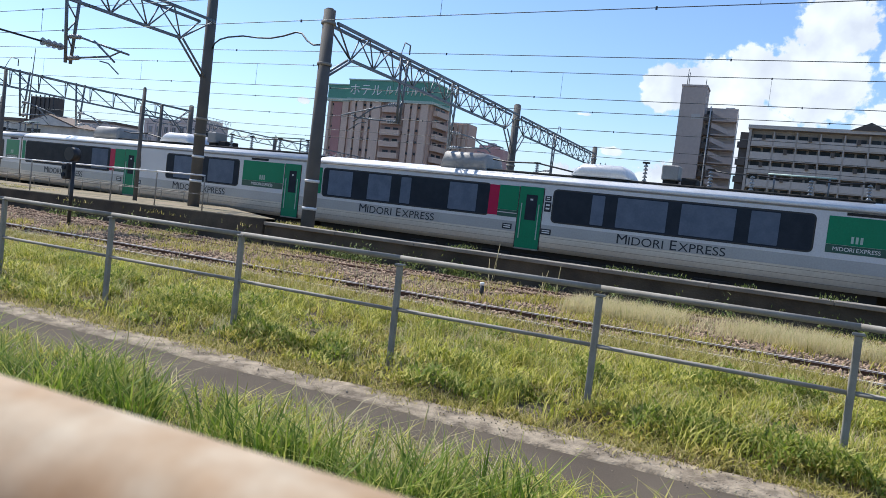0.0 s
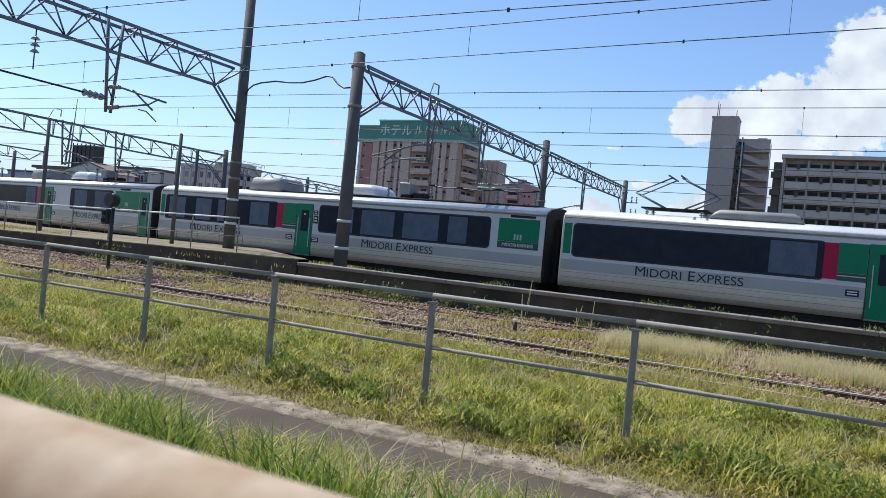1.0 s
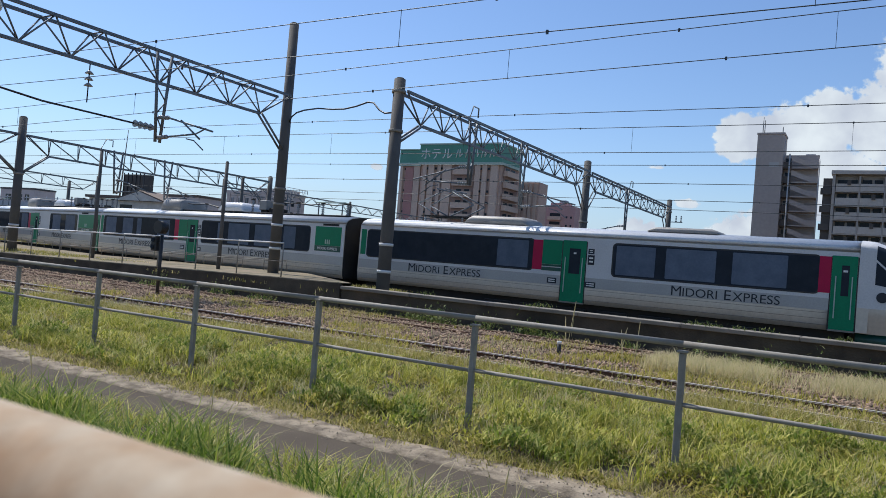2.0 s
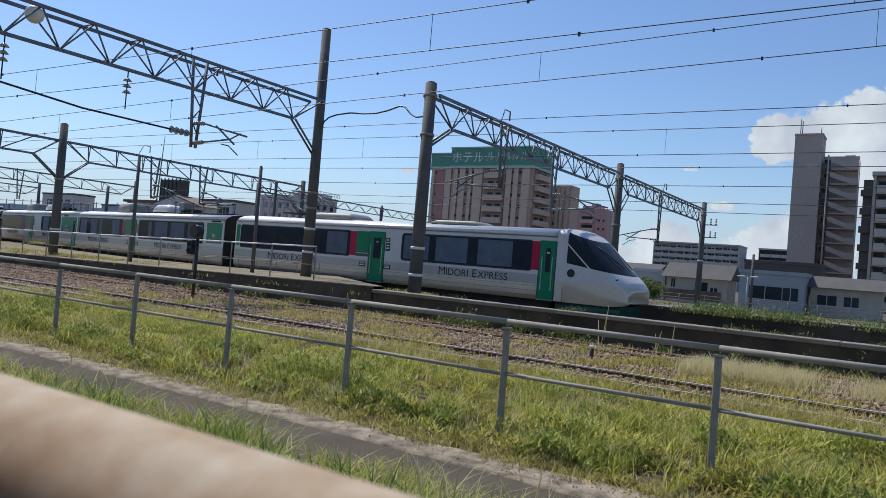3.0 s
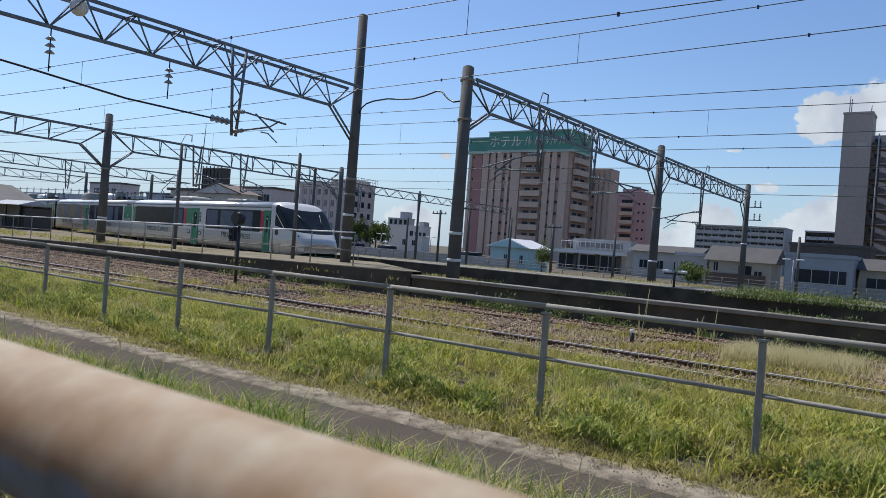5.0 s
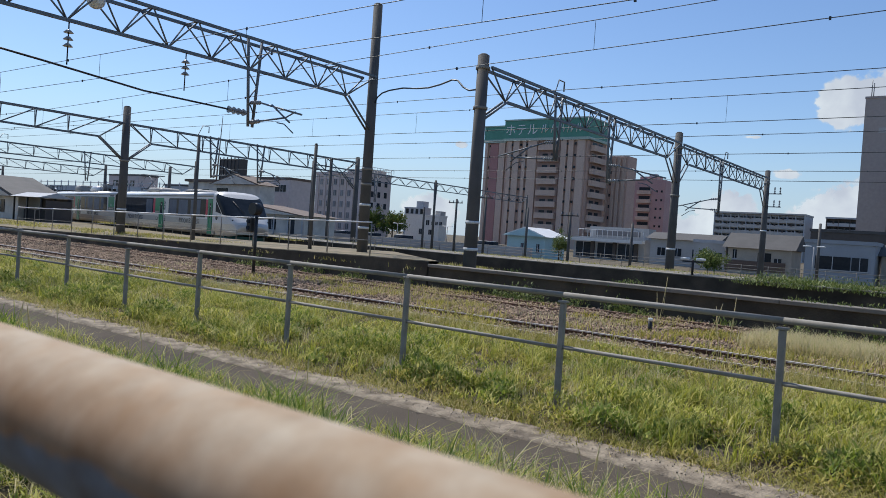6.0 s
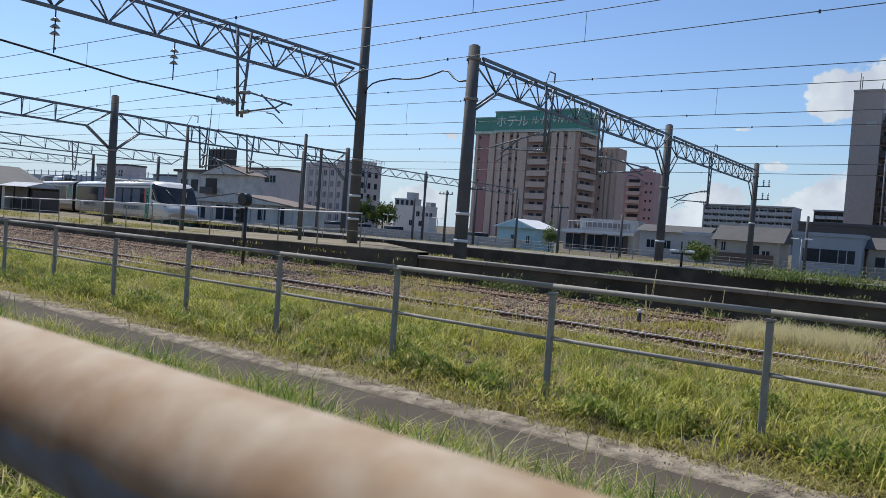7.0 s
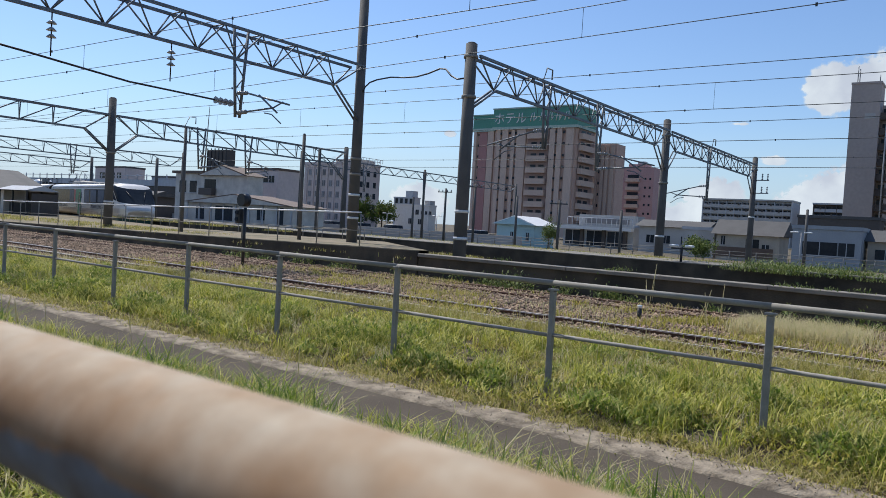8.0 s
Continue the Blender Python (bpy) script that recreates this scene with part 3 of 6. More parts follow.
loop = thing("feeder_arch", "bent steel hoop on top of a gantry", "overhead fitting", "gantry hoops")
part("hoop", wire_line([(-13.4, 23.6, 6.95), (-13.4, 23.9, 7.55), (-13.4, 24.3, 7.55), (-13.4, 24.3, 7.2)], 0.03), M_TRUSS, loop)
for x, y, z in ((-13.4, 44.0, 6.95), (-36.2, 24.2, 6.15), (-52, 58, 7.3), (-62, 24, 6.4)):
    copy_thing(loop, pose(x + 13.4, y - 23.6, z - 6.95))

for x, y, zs in ((P4[0], P4[1], (5.9, 5.0)),):
    for z in zs:
        f = thing("side_insulator", "pair of porcelain insulators on a pole bracket", "insulator", "pole insulators")
        part("bracket", boxm(x + 0.15, x + 1.0, y - 0.03, y + 0.03, z, z + 0.06), M_TRUSS, f)
        for dx in (0.55, 0.9):
            part("insulator", insulator(bmesh.new(), (x + dx, y, z + 0.05), (x + dx, y, z + 0.5), 4, 0.07), M_INSUL, f)
jumper = thing("jumper_cable", "black cable looping between two poles", "cable")
pts = []
for k, z in ((0, 6.5), (0.03, 6.72), (0.08, 6.84), (0.16, 6.88), (0.31, 6.85), (0.45, 6.72), (0.57, 6.65), (0.68, 6.67), (0.78, 6.74), (0.83, 6.68), (0.88, 6.42), (0.93, 6.27), (1, 6.25)):
    pts.append((lerp(-19.85, -13.55, k), lerp(21.0, 19.0, k), z))
part("cable", wire_line(pts, 0.028, 6), M_BLACK, jumper)
span = thing("cross_span_wire", "dark cross-span cable with insulators over the tracks", "cable")
part("cable", wire_line([(-20.0, 3.5, 5.75), (-20.0, 8.7, 5.38), (-20.0, 11.5, 5.15), (-20.0, 14.4, 5.13)], 0.03, 6), M_BLACK, span)
part("insulator", insulator(bmesh.new(), (-20.0, 14.4, 5.13), (-20.0, 15.15, 5.12), 4, 0.12), M_INSUL, span, "three grey porcelain discs")
for y in (9.3, 12.8):
    ins = thing("hanging_insulator", "string of porcelain discs hanging from the gantry", "insulator", "hanging insulators")
    part("rod", tube((-20.0, y, 6.6), (-20.0, y, 5.4), 0.018), M_BLACK, ins)
    for k in range(3):
        part("disc", tube((-20.0, y, 6.32 - 0.18 * k), (-20.0, y, 6.24 - 0.18 * k), 0.05, 0.13, 10), M_INSUL, ins)

ball = thing("gantry_lamp", "white ball lamp on the near gantry", "lamp")
bm = bmesh.new()
bmesh.ops.create_uvsphere(bm, u_segments=16, v_segments=10, radius=0.24, matrix=pose(-20.0, 9.98, 7.30))
for f in bm.faces:
    f.smooth = True
part("globe", bm, M_WHITE, ball, "frosted white globe")
part("stem", tube((-20.0, 9.98, 7.50), (-20.0, 9.98, 7.62), 0.03), M_BLACK, ball)

# distance, rise over distance at x = -0.8 y, and how that rise grows to the right
WIRES = ((11.2, 0.4180, 0.0), (11.2, 0.3555, 0.0), (15.8, 0.3245, 0.028), (15.8, 0.2800, 0.028), (22.5, 0.2317, 0.0), (26.15, 0.2095, 0.0), (26.15, 0.1747, 0.0), (31.0, 0.1566, 0.0), (31.0, 0.1310, 0.0), (44.0, 0.1085, 0.0), (44.0, 0.0960, 0.0))
for i, (y, k, g) in enumerate(WIRES):
    w = thing("overhead_wire", "taut thin overhead wire along the tracks", "wire", "overhead wires")

    def wire_z(x):
        return 1.62 + y * (k + g * max(-1.5, min(1.3, x / y + 0.8))) + 0.02 * math.sin(x * 0.14 + i)

    part("wire", wire_line([(-125 + 4 * j, y, wire_z(-125 + 4 * j)) for j in range(45)], 0.007 + 0.00022 * y, 5), M_WIRE, w)
    for x in range(-60, 20, 9):
        z = wire_z(x + i)
        part("clip", boxm(x + i - 0.02, x + i + 0.02, y - 0.015, y + 0.015, z - 0.04, z + 0.03), M_WIRE, w)
for y, ka, kb, g in ((11.2, 0.4180, 0.3555, 0.0), (15.8, 0.3245, 0.2800, 0.028), (26.15, 0.2095, 0.1747, 0.0)):
    d = thing("dropper_wires", "thin vertical droppers between overhead wires", "wire", "droppers")
    for x in range(-50, 20, 7):
        rise = g * max(-1.5, min(1.3, x / y + 0.8))
        part("dropper", tube((x, y, 1.62 + y * (ka + rise)), (x, y, 1.62 + y * (kb + rise)), 0.006, seg=4), M_WIRE, d)

# signal and platform fence
sig = thing("ground_signal", "black two-aspect signal on a short post", "signal")
SX, SY = -17.9, 14.15
part("post", tube((SX, SY, 0), (SX, SY, 1.75), 0.05), M_BLACK, sig)
hood = bmesh.new()
add_tube(hood, (SX - 0.05, SY - 0.14, 1.98), (SX - 0.05, SY + 0.1, 1.98), 0.19, seg=16)
part("upper_head", hood, M_BLACK, sig, "round black signal head")
part("bracket", boxm(SX - 0.2, SX, SY - 0.03, SY + 0.03, 1.5, 1.54), M_BLACK, sig)
part("lower_head", boxm(SX - 0.33, SX - 0.12, SY - 0.12, SY + 0.08, 1.28, 1.72, 0.03), M_BLACK, sig, "lower black lamp box")
for zc in (1.40, 1.60):
    part("lens", tube((SX - 0.22, SY - 0.16, zc), (SX - 0.22, SY - 0.121, zc), 0.06, seg=12), M_GLASS, sig)
mk = thing("distance_marker", "short black marker post with a white top", "marker post")
part("post", tube((-5.33, 13.72, -0.05), (-5.33, 13.72, 0.22), 0.045), M_BLACK, mk)
part("cap", tube((-5.33, 13.72, 0.222), (-5.33, 13.72, 0.28), 0.046), M_WHITE, mk, "white painted top")
pf = thing("platform_fence", "white pipe handrail fence on the old platform", "fence")
x = -16.4
while x > -44:
    part("post", tube((x, 17.6, plat_z(x) - 0.05), (x, 17.6, plat_z(x) + 1.05), 0.022), M_GALV, pf, "thin grey post")
    if x > -42:
        part("top_rail", tube((x, 17.6, plat_z(x) + 1.09), (x - 2, 17.6, plat_z(x - 2) + 1.09), 0.024), M_WHITE, pf, "white top pipe")
        part("mid_rail", tube((x, 17.6, plat_z(x) + 0.5), (x - 2, 17.6, plat_z(x - 2) + 0.5), 0.012), M_GALV, pf)
    x -= 2
lowf = thing("platform_edge_fence", "low grey fence along the back of the platform", "fence")
x = -23.0
while x > -60:
    yb = TRACK_C - 2.1 + bend(x)
    part("post", tube((x, yb, plat_z(x) - 0.05), (x, yb, plat_z(x) + 0.55), 0.02, seg=6), M_GALV, lowf)
    part("rail", tube((x, yb, plat_z(x) + 0.5), (x - 1.5, TRACK_C - 2.1 + bend(x - 1.5), plat_z(x - 1.5) + 0.5), 0.015, seg=6), M_GALV, lowf)
    x -= 1.5


# ---- train ----
def word(text, size, material, parent, m, name="lettering", bold=0.0):
    cu = bpy.data.curves.new(name, "FONT")
    cu.body, cu.size, cu.align_x, cu.extrude, cu.offset = text, size, "CENTER", 0.002, bold
    tmp = bpy.data.objects.new(name, cu)
    scene.collection.objects.link(tmp)
    me = bpy.data.meshes.new_from_object(tmp.evaluated_get(bpy.context.evaluated_depsgraph_get()))
    bpy.data.objects.remove(tmp)
    me.materials.clear()
    me.materials.append(material)
    ob = new(name, me)
    ob.parent = parent
    ob.matrix_local = m
    return ob


def two_words(a, b, size, material, parent, x, y, z):
    """Two words side by side, centred on x, on a front that faces -y."""
    obs = [word(q, size, material, parent, Matrix(), bold=0.0) for q in (a, b)]
    half = [max(v.co.x for v in o.data.vertices) for o in obs]
    gap = size * 0.30
    left = x - half[0] - half[1] - gap / 2
    obs[0].matrix_local = pose(left + half[0], y, z, 90)
    obs[1].matrix_local = pose(left + 2 * half[0] + gap + half[1], y, z, 90)


PROFILE = ((-1.38, 0.58), (-1.44, 0.78), (-1.45, 1.0), (-1.45, 2.86), (-1.41, 3.00), (-1.30, 3.12), (-1.05, 3.23), (-0.55, 3.31), (0, 3.34))
PROFILE = PROFILE + tuple((-y, z) for y, z in PROFILE[-2::-1])


def loft(sections):
    bm = bmesh.new()
    rings = [[bm.verts.new(c) for c in sec] for sec in sections]
    for a, b in zip(rings, rings[1:]):
        for i in range(len(a) - 1):
            f = bm.faces.new((a[i], b[i], b[i + 1], a[i + 1]))
            f.smooth = True
        bm.faces.new((a[-1], b[-1], b[0], a[0]))
    bm.faces.new(rings[0])
    bm.faces.new(rings[-1][::-1])
    bmesh.ops.recalc_face_normals(bm, faces=bm.faces)
    return bm


def side_box(parent, name, x0, x1, z0, z1, material, out=0.012, label="", bevel=0.0):
    return part(name, boxm(x0, x1, -1.45 - out, -1.40, z0, z1, bevel), material, parent, label)


def rounded(x0, x1, z0, z1, r, out):
    """A thin plate with rounded corners on the carriage side."""
    bm = bmesh.new()
    ring = []
    for cx, cz, a0 in ((x1 - r, z1 - r, 0), (x0 + r, z1 - r, 90), (x0 + r, z0 + r, 180), (x1 - r, z0 + r, 270)):
        for k in range(5):
            a = radians(a0 + 22.5 * k)
            ring.append((cx + r * math.cos(a), cz + r * math.sin(a)))
    front = [bm.verts.new((x, -1.45 - out, z)) for x, z in ring]
    back = [bm.verts.new((x, -1.41, z)) for x, z in ring]
    bm.faces.new(front)
    bm.faces.new(back[::-1])
    for k in range(len(ring)):
        bm.faces.new((front[k], back[k], back[(k + 1) % len(ring)], front[(k + 1) % len(ring)]))
    bmesh.ops.recalc_face_normals(bm, faces=bm.faces)
    return bm


def window_band(car, x0, x1, breaks, seed):
    f = part("window_frame", rounded(x0 - 0.05, x1 + 0.05, 1.62, 2.80, 0.16, 0.009), M_BLACK, car, "black rubber window surround")
    w = part("window", rounded(x0, x1, 1.67, 2.75, 0.12, 0.013), M_GLASS, car, "long tinted window band with rounded corners")
    for a, b in breaks:
        part("pane", rounded(a, b, 1.71, 2.71, 0.03, 0.016), M_CURTAIN, w, "pane with a drawn blind, sky reflection put in its colour")


def door_part(car, x0, x1):
    d = side_box(car, "door", x0, x1, 0.62, 2.80, M_GREEN, 0.02, "bright green sliding door")
    side_box(d, "pane", x0 + 0.26, x1 - 0.2, 1.62, 2.52, M_GLASS, 0.026, "narrow dark door window", 0.004)
    side_box(d, "notice", x0 + 0.42, x1 - 0.36, 2.32, 2.38, M_WHITE, 0.029)
    side_box(d, "threshold", x0 - 0.02, x1 + 0.02, 0.57, 0.615, M_GALV, 0.03, "metal door step")
    for hx in (x0 + 0.10, x1 - 0.13):
        side_box(d, "grab_rail", hx, hx + 0.03, 0.95, 2.2, M_SIGNL, 0.045, "slim vertical grab rail")
    side_box(d, "seam", x0 - 0.035, x0 - 0.004, 0.6, 2.78, M_BLACK, 0.010)
    side_box(d, "seam", x1 + 0.004, x1 + 0.035, 0.6, 2.78, M_BLACK, 0.010)


def marker(car, x, z, w, h):
    b = side_box(car, "marker_plate", x, x + w, z, z + h, M_INK, 0.016, "small black plate with unreadable print")
    for k in range(2):
        side_box(b, "print_bar", x + 0.05, x + w - 0.05, z + h * (0.25 + 0.36 * k), z + h * (0.42 + 0.36 * k), M_WHITE, 0.019)


def small_caps(car, x, z, width):
    """The operator's words along the belt, each with a taller initial."""
    letters = [word(q, size, M_INK, car, Matrix()) for q, size in (("M", 0.46), ("IDORI", 0.39), ("E", 0.46), ("XPRESS", 0.39))]
    spans = [(min(v.co.x for v in o.data.vertices), max(v.co.x for v in o.data.vertices)) for o in letters]
    gaps = (0.05, 0.22, 0.05)
    k = (width - sum(gaps)) / sum(b - a for a, b in spans)
    at = x - width / 2
    for i, (o, (a, b)) in enumerate(zip(letters, spans)):
        o.matrix_local = Matrix.Translation((at - a * k, -1.462, z)) @ Matrix.Diagonal((k, 1, 1, 1)) @ pose(0, 0, 0, 90)
        at += (b - a) * k + (gaps[i] if i < 3 else 0)


def hood(x0, x1, w, z0, z1, slope):
    """A low roof housing with raked ends and rounded shoulders."""
    sec = []
    for x, f in ((x0, 0.15), (x0 + slope * 0.5, 0.75), (x0 + slope, 1.0), (x1 - slope, 1.0), (x1 - slope * 0.5, 0.75), (x1, 0.15)):
        h = (z1 - z0) * f
        sec.append([(x, y * w, z0 + h * k) for y, k in ((-1, 0), (-1, 0.6), (-0.9, 0.88), (-0.7, 1.0), (0.7, 1.0), (0.9, 0.88), (1, 0.6), (1, 0))])
    return loft(sec)


def roof_gear(car, nose):
    """Cooling housings, cabinets, insulators and cables along the roof."""
    if nose:
        part("roof_unit", hood(-6.2, -3.4, 0.8, 3.30, 3.62, 0.3), M_ROOFE, car, "grey roof cooling housing")
        part("roof_unit", hood(1.2, 3.6, 0.8, 3.30, 3.48, 0.3), M_ROOFE, car, "low grey roof housing")
        return
    part("roof_unit", hood(-5.2, -3.3, 0.85, 3.28, 3.92, 0.10), M_ROOFE, car, "pale grey roof cooling housing")
    part("raft", boxm(-3.3, 9.4, -0.75, 0.75, 3.30, 3.37, 0.02), M_UNDER, car, "dark roof walkway")
    part("roof_unit", hood(0.0, 2.05, 0.8, 3.38, 3.84, 0.35), M_ROOFS, car, "streamlined silver roof housing")
    part("cabinet", boxm(3.05, 3.6, -0.6, 0.1, 3.5, 4.0, 0.03), M_ROOFE, car, "grey roof cabinet")
    part("cabinet_stand", boxm(3.1, 3.55, -0.5, 0.0, 3.37, 3.495), M_UNDER, car)
    part("cabinet", boxm(3.7, 4.2, -0.5, 0.3, 3.372, 3.62, 0.03), M_UNDER, car, "dark low roof cabinet")
    for x, h in ((-1.4, 0.32), (2.5, 0.62), (4.62, 0.55), (5.9, 0.5), (7.6, 0.5), (9.2, 0.5)):
        part("insulator", insulator(bmesh.new(), (x, -0.55, 3.37), (x, -0.55, 3.37 + h), 5, 0.085), M_INSUL, car, "ribbed porcelain insulator")
        part("terminal", boxm(x - 0.12, x + 0.12, -0.6, -0.5, 3.37 + h, 3.43 + h, 0.01), M_UNDER, car)
    part("roof_cable", wire_line([(-3.2, -0.5, 3.75), (-2.6, -0.5, 3.68), (-1.4, -0.55, 3.72), (-0.3, -0.5, 3.55), (0.1, -0.5, 3.48)], 0.03), M_BLACK, car)
    part("roof_cable", wire_line([(4.62, -0.55, 3.93), (5.2, -0.55, 3.86), (5.9, -0.55, 3.88), (6.8, -0.55, 3.82), (7.6, -0.55, 3.88), (8.4, -0.55, 3.82), (9.2, -0.55, 3.88)], 0.025), M_BLACK, car)
    part("bus_bar", tube((6.3, 0.2, 4.02), (8.3, 0.2, 4.02), 0.03), M_SIGNL, car, "pale bus bar")
    for x in (6.5, 8.1):
        part("bar_post", tube((x, 0.2, 3.36), (x, 0.2, 4.0), 0.03), M_TRUSS, car)


def train_car(u, seed, nose=False, pantograph=None, end_door=False):
    """One carriage; local x = 0 at its middle, near side at y = -1.45."""
    car = thing("train_carriage", "silver and white express carriage with green doors" if not nose else "rear driving carriage with sloping glazed nose", "train carriage", "carriages of the train")
    x0, x1 = (-10.95, 7.7) if nose else (-10.6, 10.05)
    part("body", loft([[(x, y, z) for y, z in PROFILE] for x in (x0, x0 + 0.04, x1)]), M_TRAINS, car, "brushed silver body shell")
    part("roof", loft([[(x, y * 1.004, z + 0.006) for y, z in PROFILE[4:-4]] for x in (x0 + 0.02, x1 - 0.01)]), M_ROOFS, car, "bright silver curved roof")
    side_box(car, "white_panel", x0 + 0.05, x1 - 0.02, 1.52, 2.92, M_TRAINW, 0.004, "white painted upper side")
    for zz in (0.72, 0.9, 1.08):
        side_box(car, "groove", x0 + 0.1, x1 - 0.1, zz, zz + 0.012, M_GALV, 0.003)
    side_box(car, "grey_belt", x0 + 0.05, x1 - 0.02, 1.16, 1.515, M_BELT, 0.005, "darker grey belt under the windows")
    side_box(car, "gutter", x0 + 0.05, x1, 2.96, 2.985, M_GALV, 0.012)
    part("underframe", boxm(x0 + 0.3, x1 - 0.3, -1.15, 1.15, -0.10, 0.575), M_UNDER, car, "dark underfloor equipment")
    for k in range(9):
        a = x0 + 3.2 + k * 1.5
        if abs(a) < 6.2:
            part("equipment_box", boxm(a, a + 1.1, -1.28, -1.16, -0.06 + 0.06 * (k % 3), 0.40, 0.02), M_UNDER, car)
    for bx in (-6.9, 6.9):
        bogie = part("bogie", boxm(bx - 1.5, bx + 1.5, -0.95, 0.95, -0.15, 0.15, 0.05), M_UNDER, car, "dark wheel truck")
        for wx in (-1.05, 1.05):
            for s in (-1, 1):
                part("wheel", tube((bx + wx, s * 0.50, 0.01), (bx + wx, s * 0.60, 0.01), 0.425, seg=24), M_UNDER, bogie)
    # coupling end
    part("gangway", boxm(x0 - 0.22, x0 + 0.02, -0.6, 0.6, 0.6, 2.9), M_UNDER, car, "dark rubber gangway bellows")
    side_box(car, "green_panel", x0 + 0.08, x0 + 0.36, 1.72, 2.78, M_GREEN, 0.008)
    left = [(-9.9, -8.75), (-8.0, -6.95), (-6.5, -6.05), (-4.4, -3.25)] if seed % 2 == 0 else [(-4.25, -2.95)]
    window_band(car, x0 + 0.45, -2.76, left, seed)
    side_box(car, "red_panel", -2.76, -2.38, 1.68, 2.76, M_RED, 0.0145, "crimson accent panel")
    side_box(car, "green_panel", -2.38, -1.62, 1.90, 2.78, M_GREEN, 0.010)
    side_box(car, "dark_strip", -2.38, -1.62, 1.66, 1.79, M_GREEND, 0.010)
    side_box(car, "dark_strip", -2.38, -1.62, 1.82, 1.895, M_GREEND, 0.010)
    door_part(car, -1.58, -0.70)
    marker(car, -0.62, 2.36, 0.22, 0.18)
    marker(car, -0.62, 1.98, 0.24, 0.34)
    marker(car, -0.66, 1.18, 0.38, 0.2)
    marker(car, -2.12, 1.22, 0.36, 0.2)
    small_caps(car, -6.6, 1.19, 3.37)
    if not nose:
        right = 6.2 if end_door else 7.85
        rear = [(1.05, 1.49), (1.92, 3.56), (3.99, 5.65), (6.08, 6.91)] if seed % 2 == 0 else [(0.2, 1.6), (2.0, 3.4), (4.3, 5.9)]
        window_band(car, -0.30 if not end_door else 1.5, right, [(a, b) for a, b in rear if b < right and (a > 1.5 or not end_door)], seed + 7)
        g0, g1 = (6.47, 8.85) if end_door else (8.22, 9.85)
        side_box(car, "green_panel", g0, g1, 1.95, 2.79, M_GREEN, 0.010, "green livery panel")
        side_box(car, "dark_strip", g0, g1, 1.70, 1.945, M_GREEND, 0.010)
        two_words("MIDORI", "EXPRESS", 0.17, M_WHITE, car, (g0 + g1) / 2, -1.462, 1.77)
        for k in range(3):
            side_box(car, "emblem_bar", (g0 + g1) / 2 - 0.17 + 0.12 * k, (g0 + g1) / 2 - 0.10 + 0.12 * k, 2.02, 2.22, M_SIGNL, 0.014)
        side_box(car, "vent_grille", g0 + 0.45, g0 + 1.45, 2.83, 2.92, M_UNDER, 0.010)
        if end_door:
            door_part(car, 8.92, 9.78)
        small_caps(car, 3.76, 1.19, 3.44)
        part("gangway", boxm(x1 - 0.02, x1 + 0.22, -0.6, 0.6, 0.6, 2.9), M_UNDER, car, "dark rubber gangway bellows")
        part("end_fairing", loft([[(x, y * 0.985, z - 0.01) for y, z in PROFILE] for x in (x1 + 0.005, x1 + 0.06)]), M_UNDER, car, "dark car end")
    else:
        window_band(car, 0.3, 6.66, [(0.4, 1.75), (2.1, 3.7), (4.2, 5.8)], seed + 7)
        side_box(car, "red_panel", 6.66, 6.98, 1.68, 2.76, M_RED, 0.0145, "crimson accent panel")
        door_part(car, 7.0, 7.66)
        small_caps(car, 4.0, 1.19, 3.3)
        nose_cab(car, x1)
    roof_gear(car, nose)
    if pantograph is not None:
        q = pantograph
        panto = part("pantograph", boxm(q - 1.1, q + 1.1, -0.55, 0.55, 3.52, 3.57), M_UNDER, car, "raised diamond pantograph")
        for s in (-0.5, 0.5):
            for e in (-1, 1):
                part("arm", tube((q + e * 0.35, s, 3.57), (q + e * 1.35, s * 0.9, 4.05), 0.03), M_TRUSS, panto)
                part("arm", tube((q + e * 1.35, s * 0.9, 4.05), (q + e * 0.15, s * 0.8, 4.62), 0.025), M_TRUSS, panto)
        for dx in (-0.2, 0.2):
            part("collector", tube((q + dx, -0.85, 4.64), (q + dx, 0.85, 4.64), 0.03), M_TRUSS, panto)
        for s in (-0.5, 0.5):
            for e in (-0.9, 0.9):
                part("insulator", insulator(bmesh.new(), (q + e, s, 3.28), (q + e, s, 3.52), 3, 0.08), M_INSUL, car)
    car["u"] = u
    return car


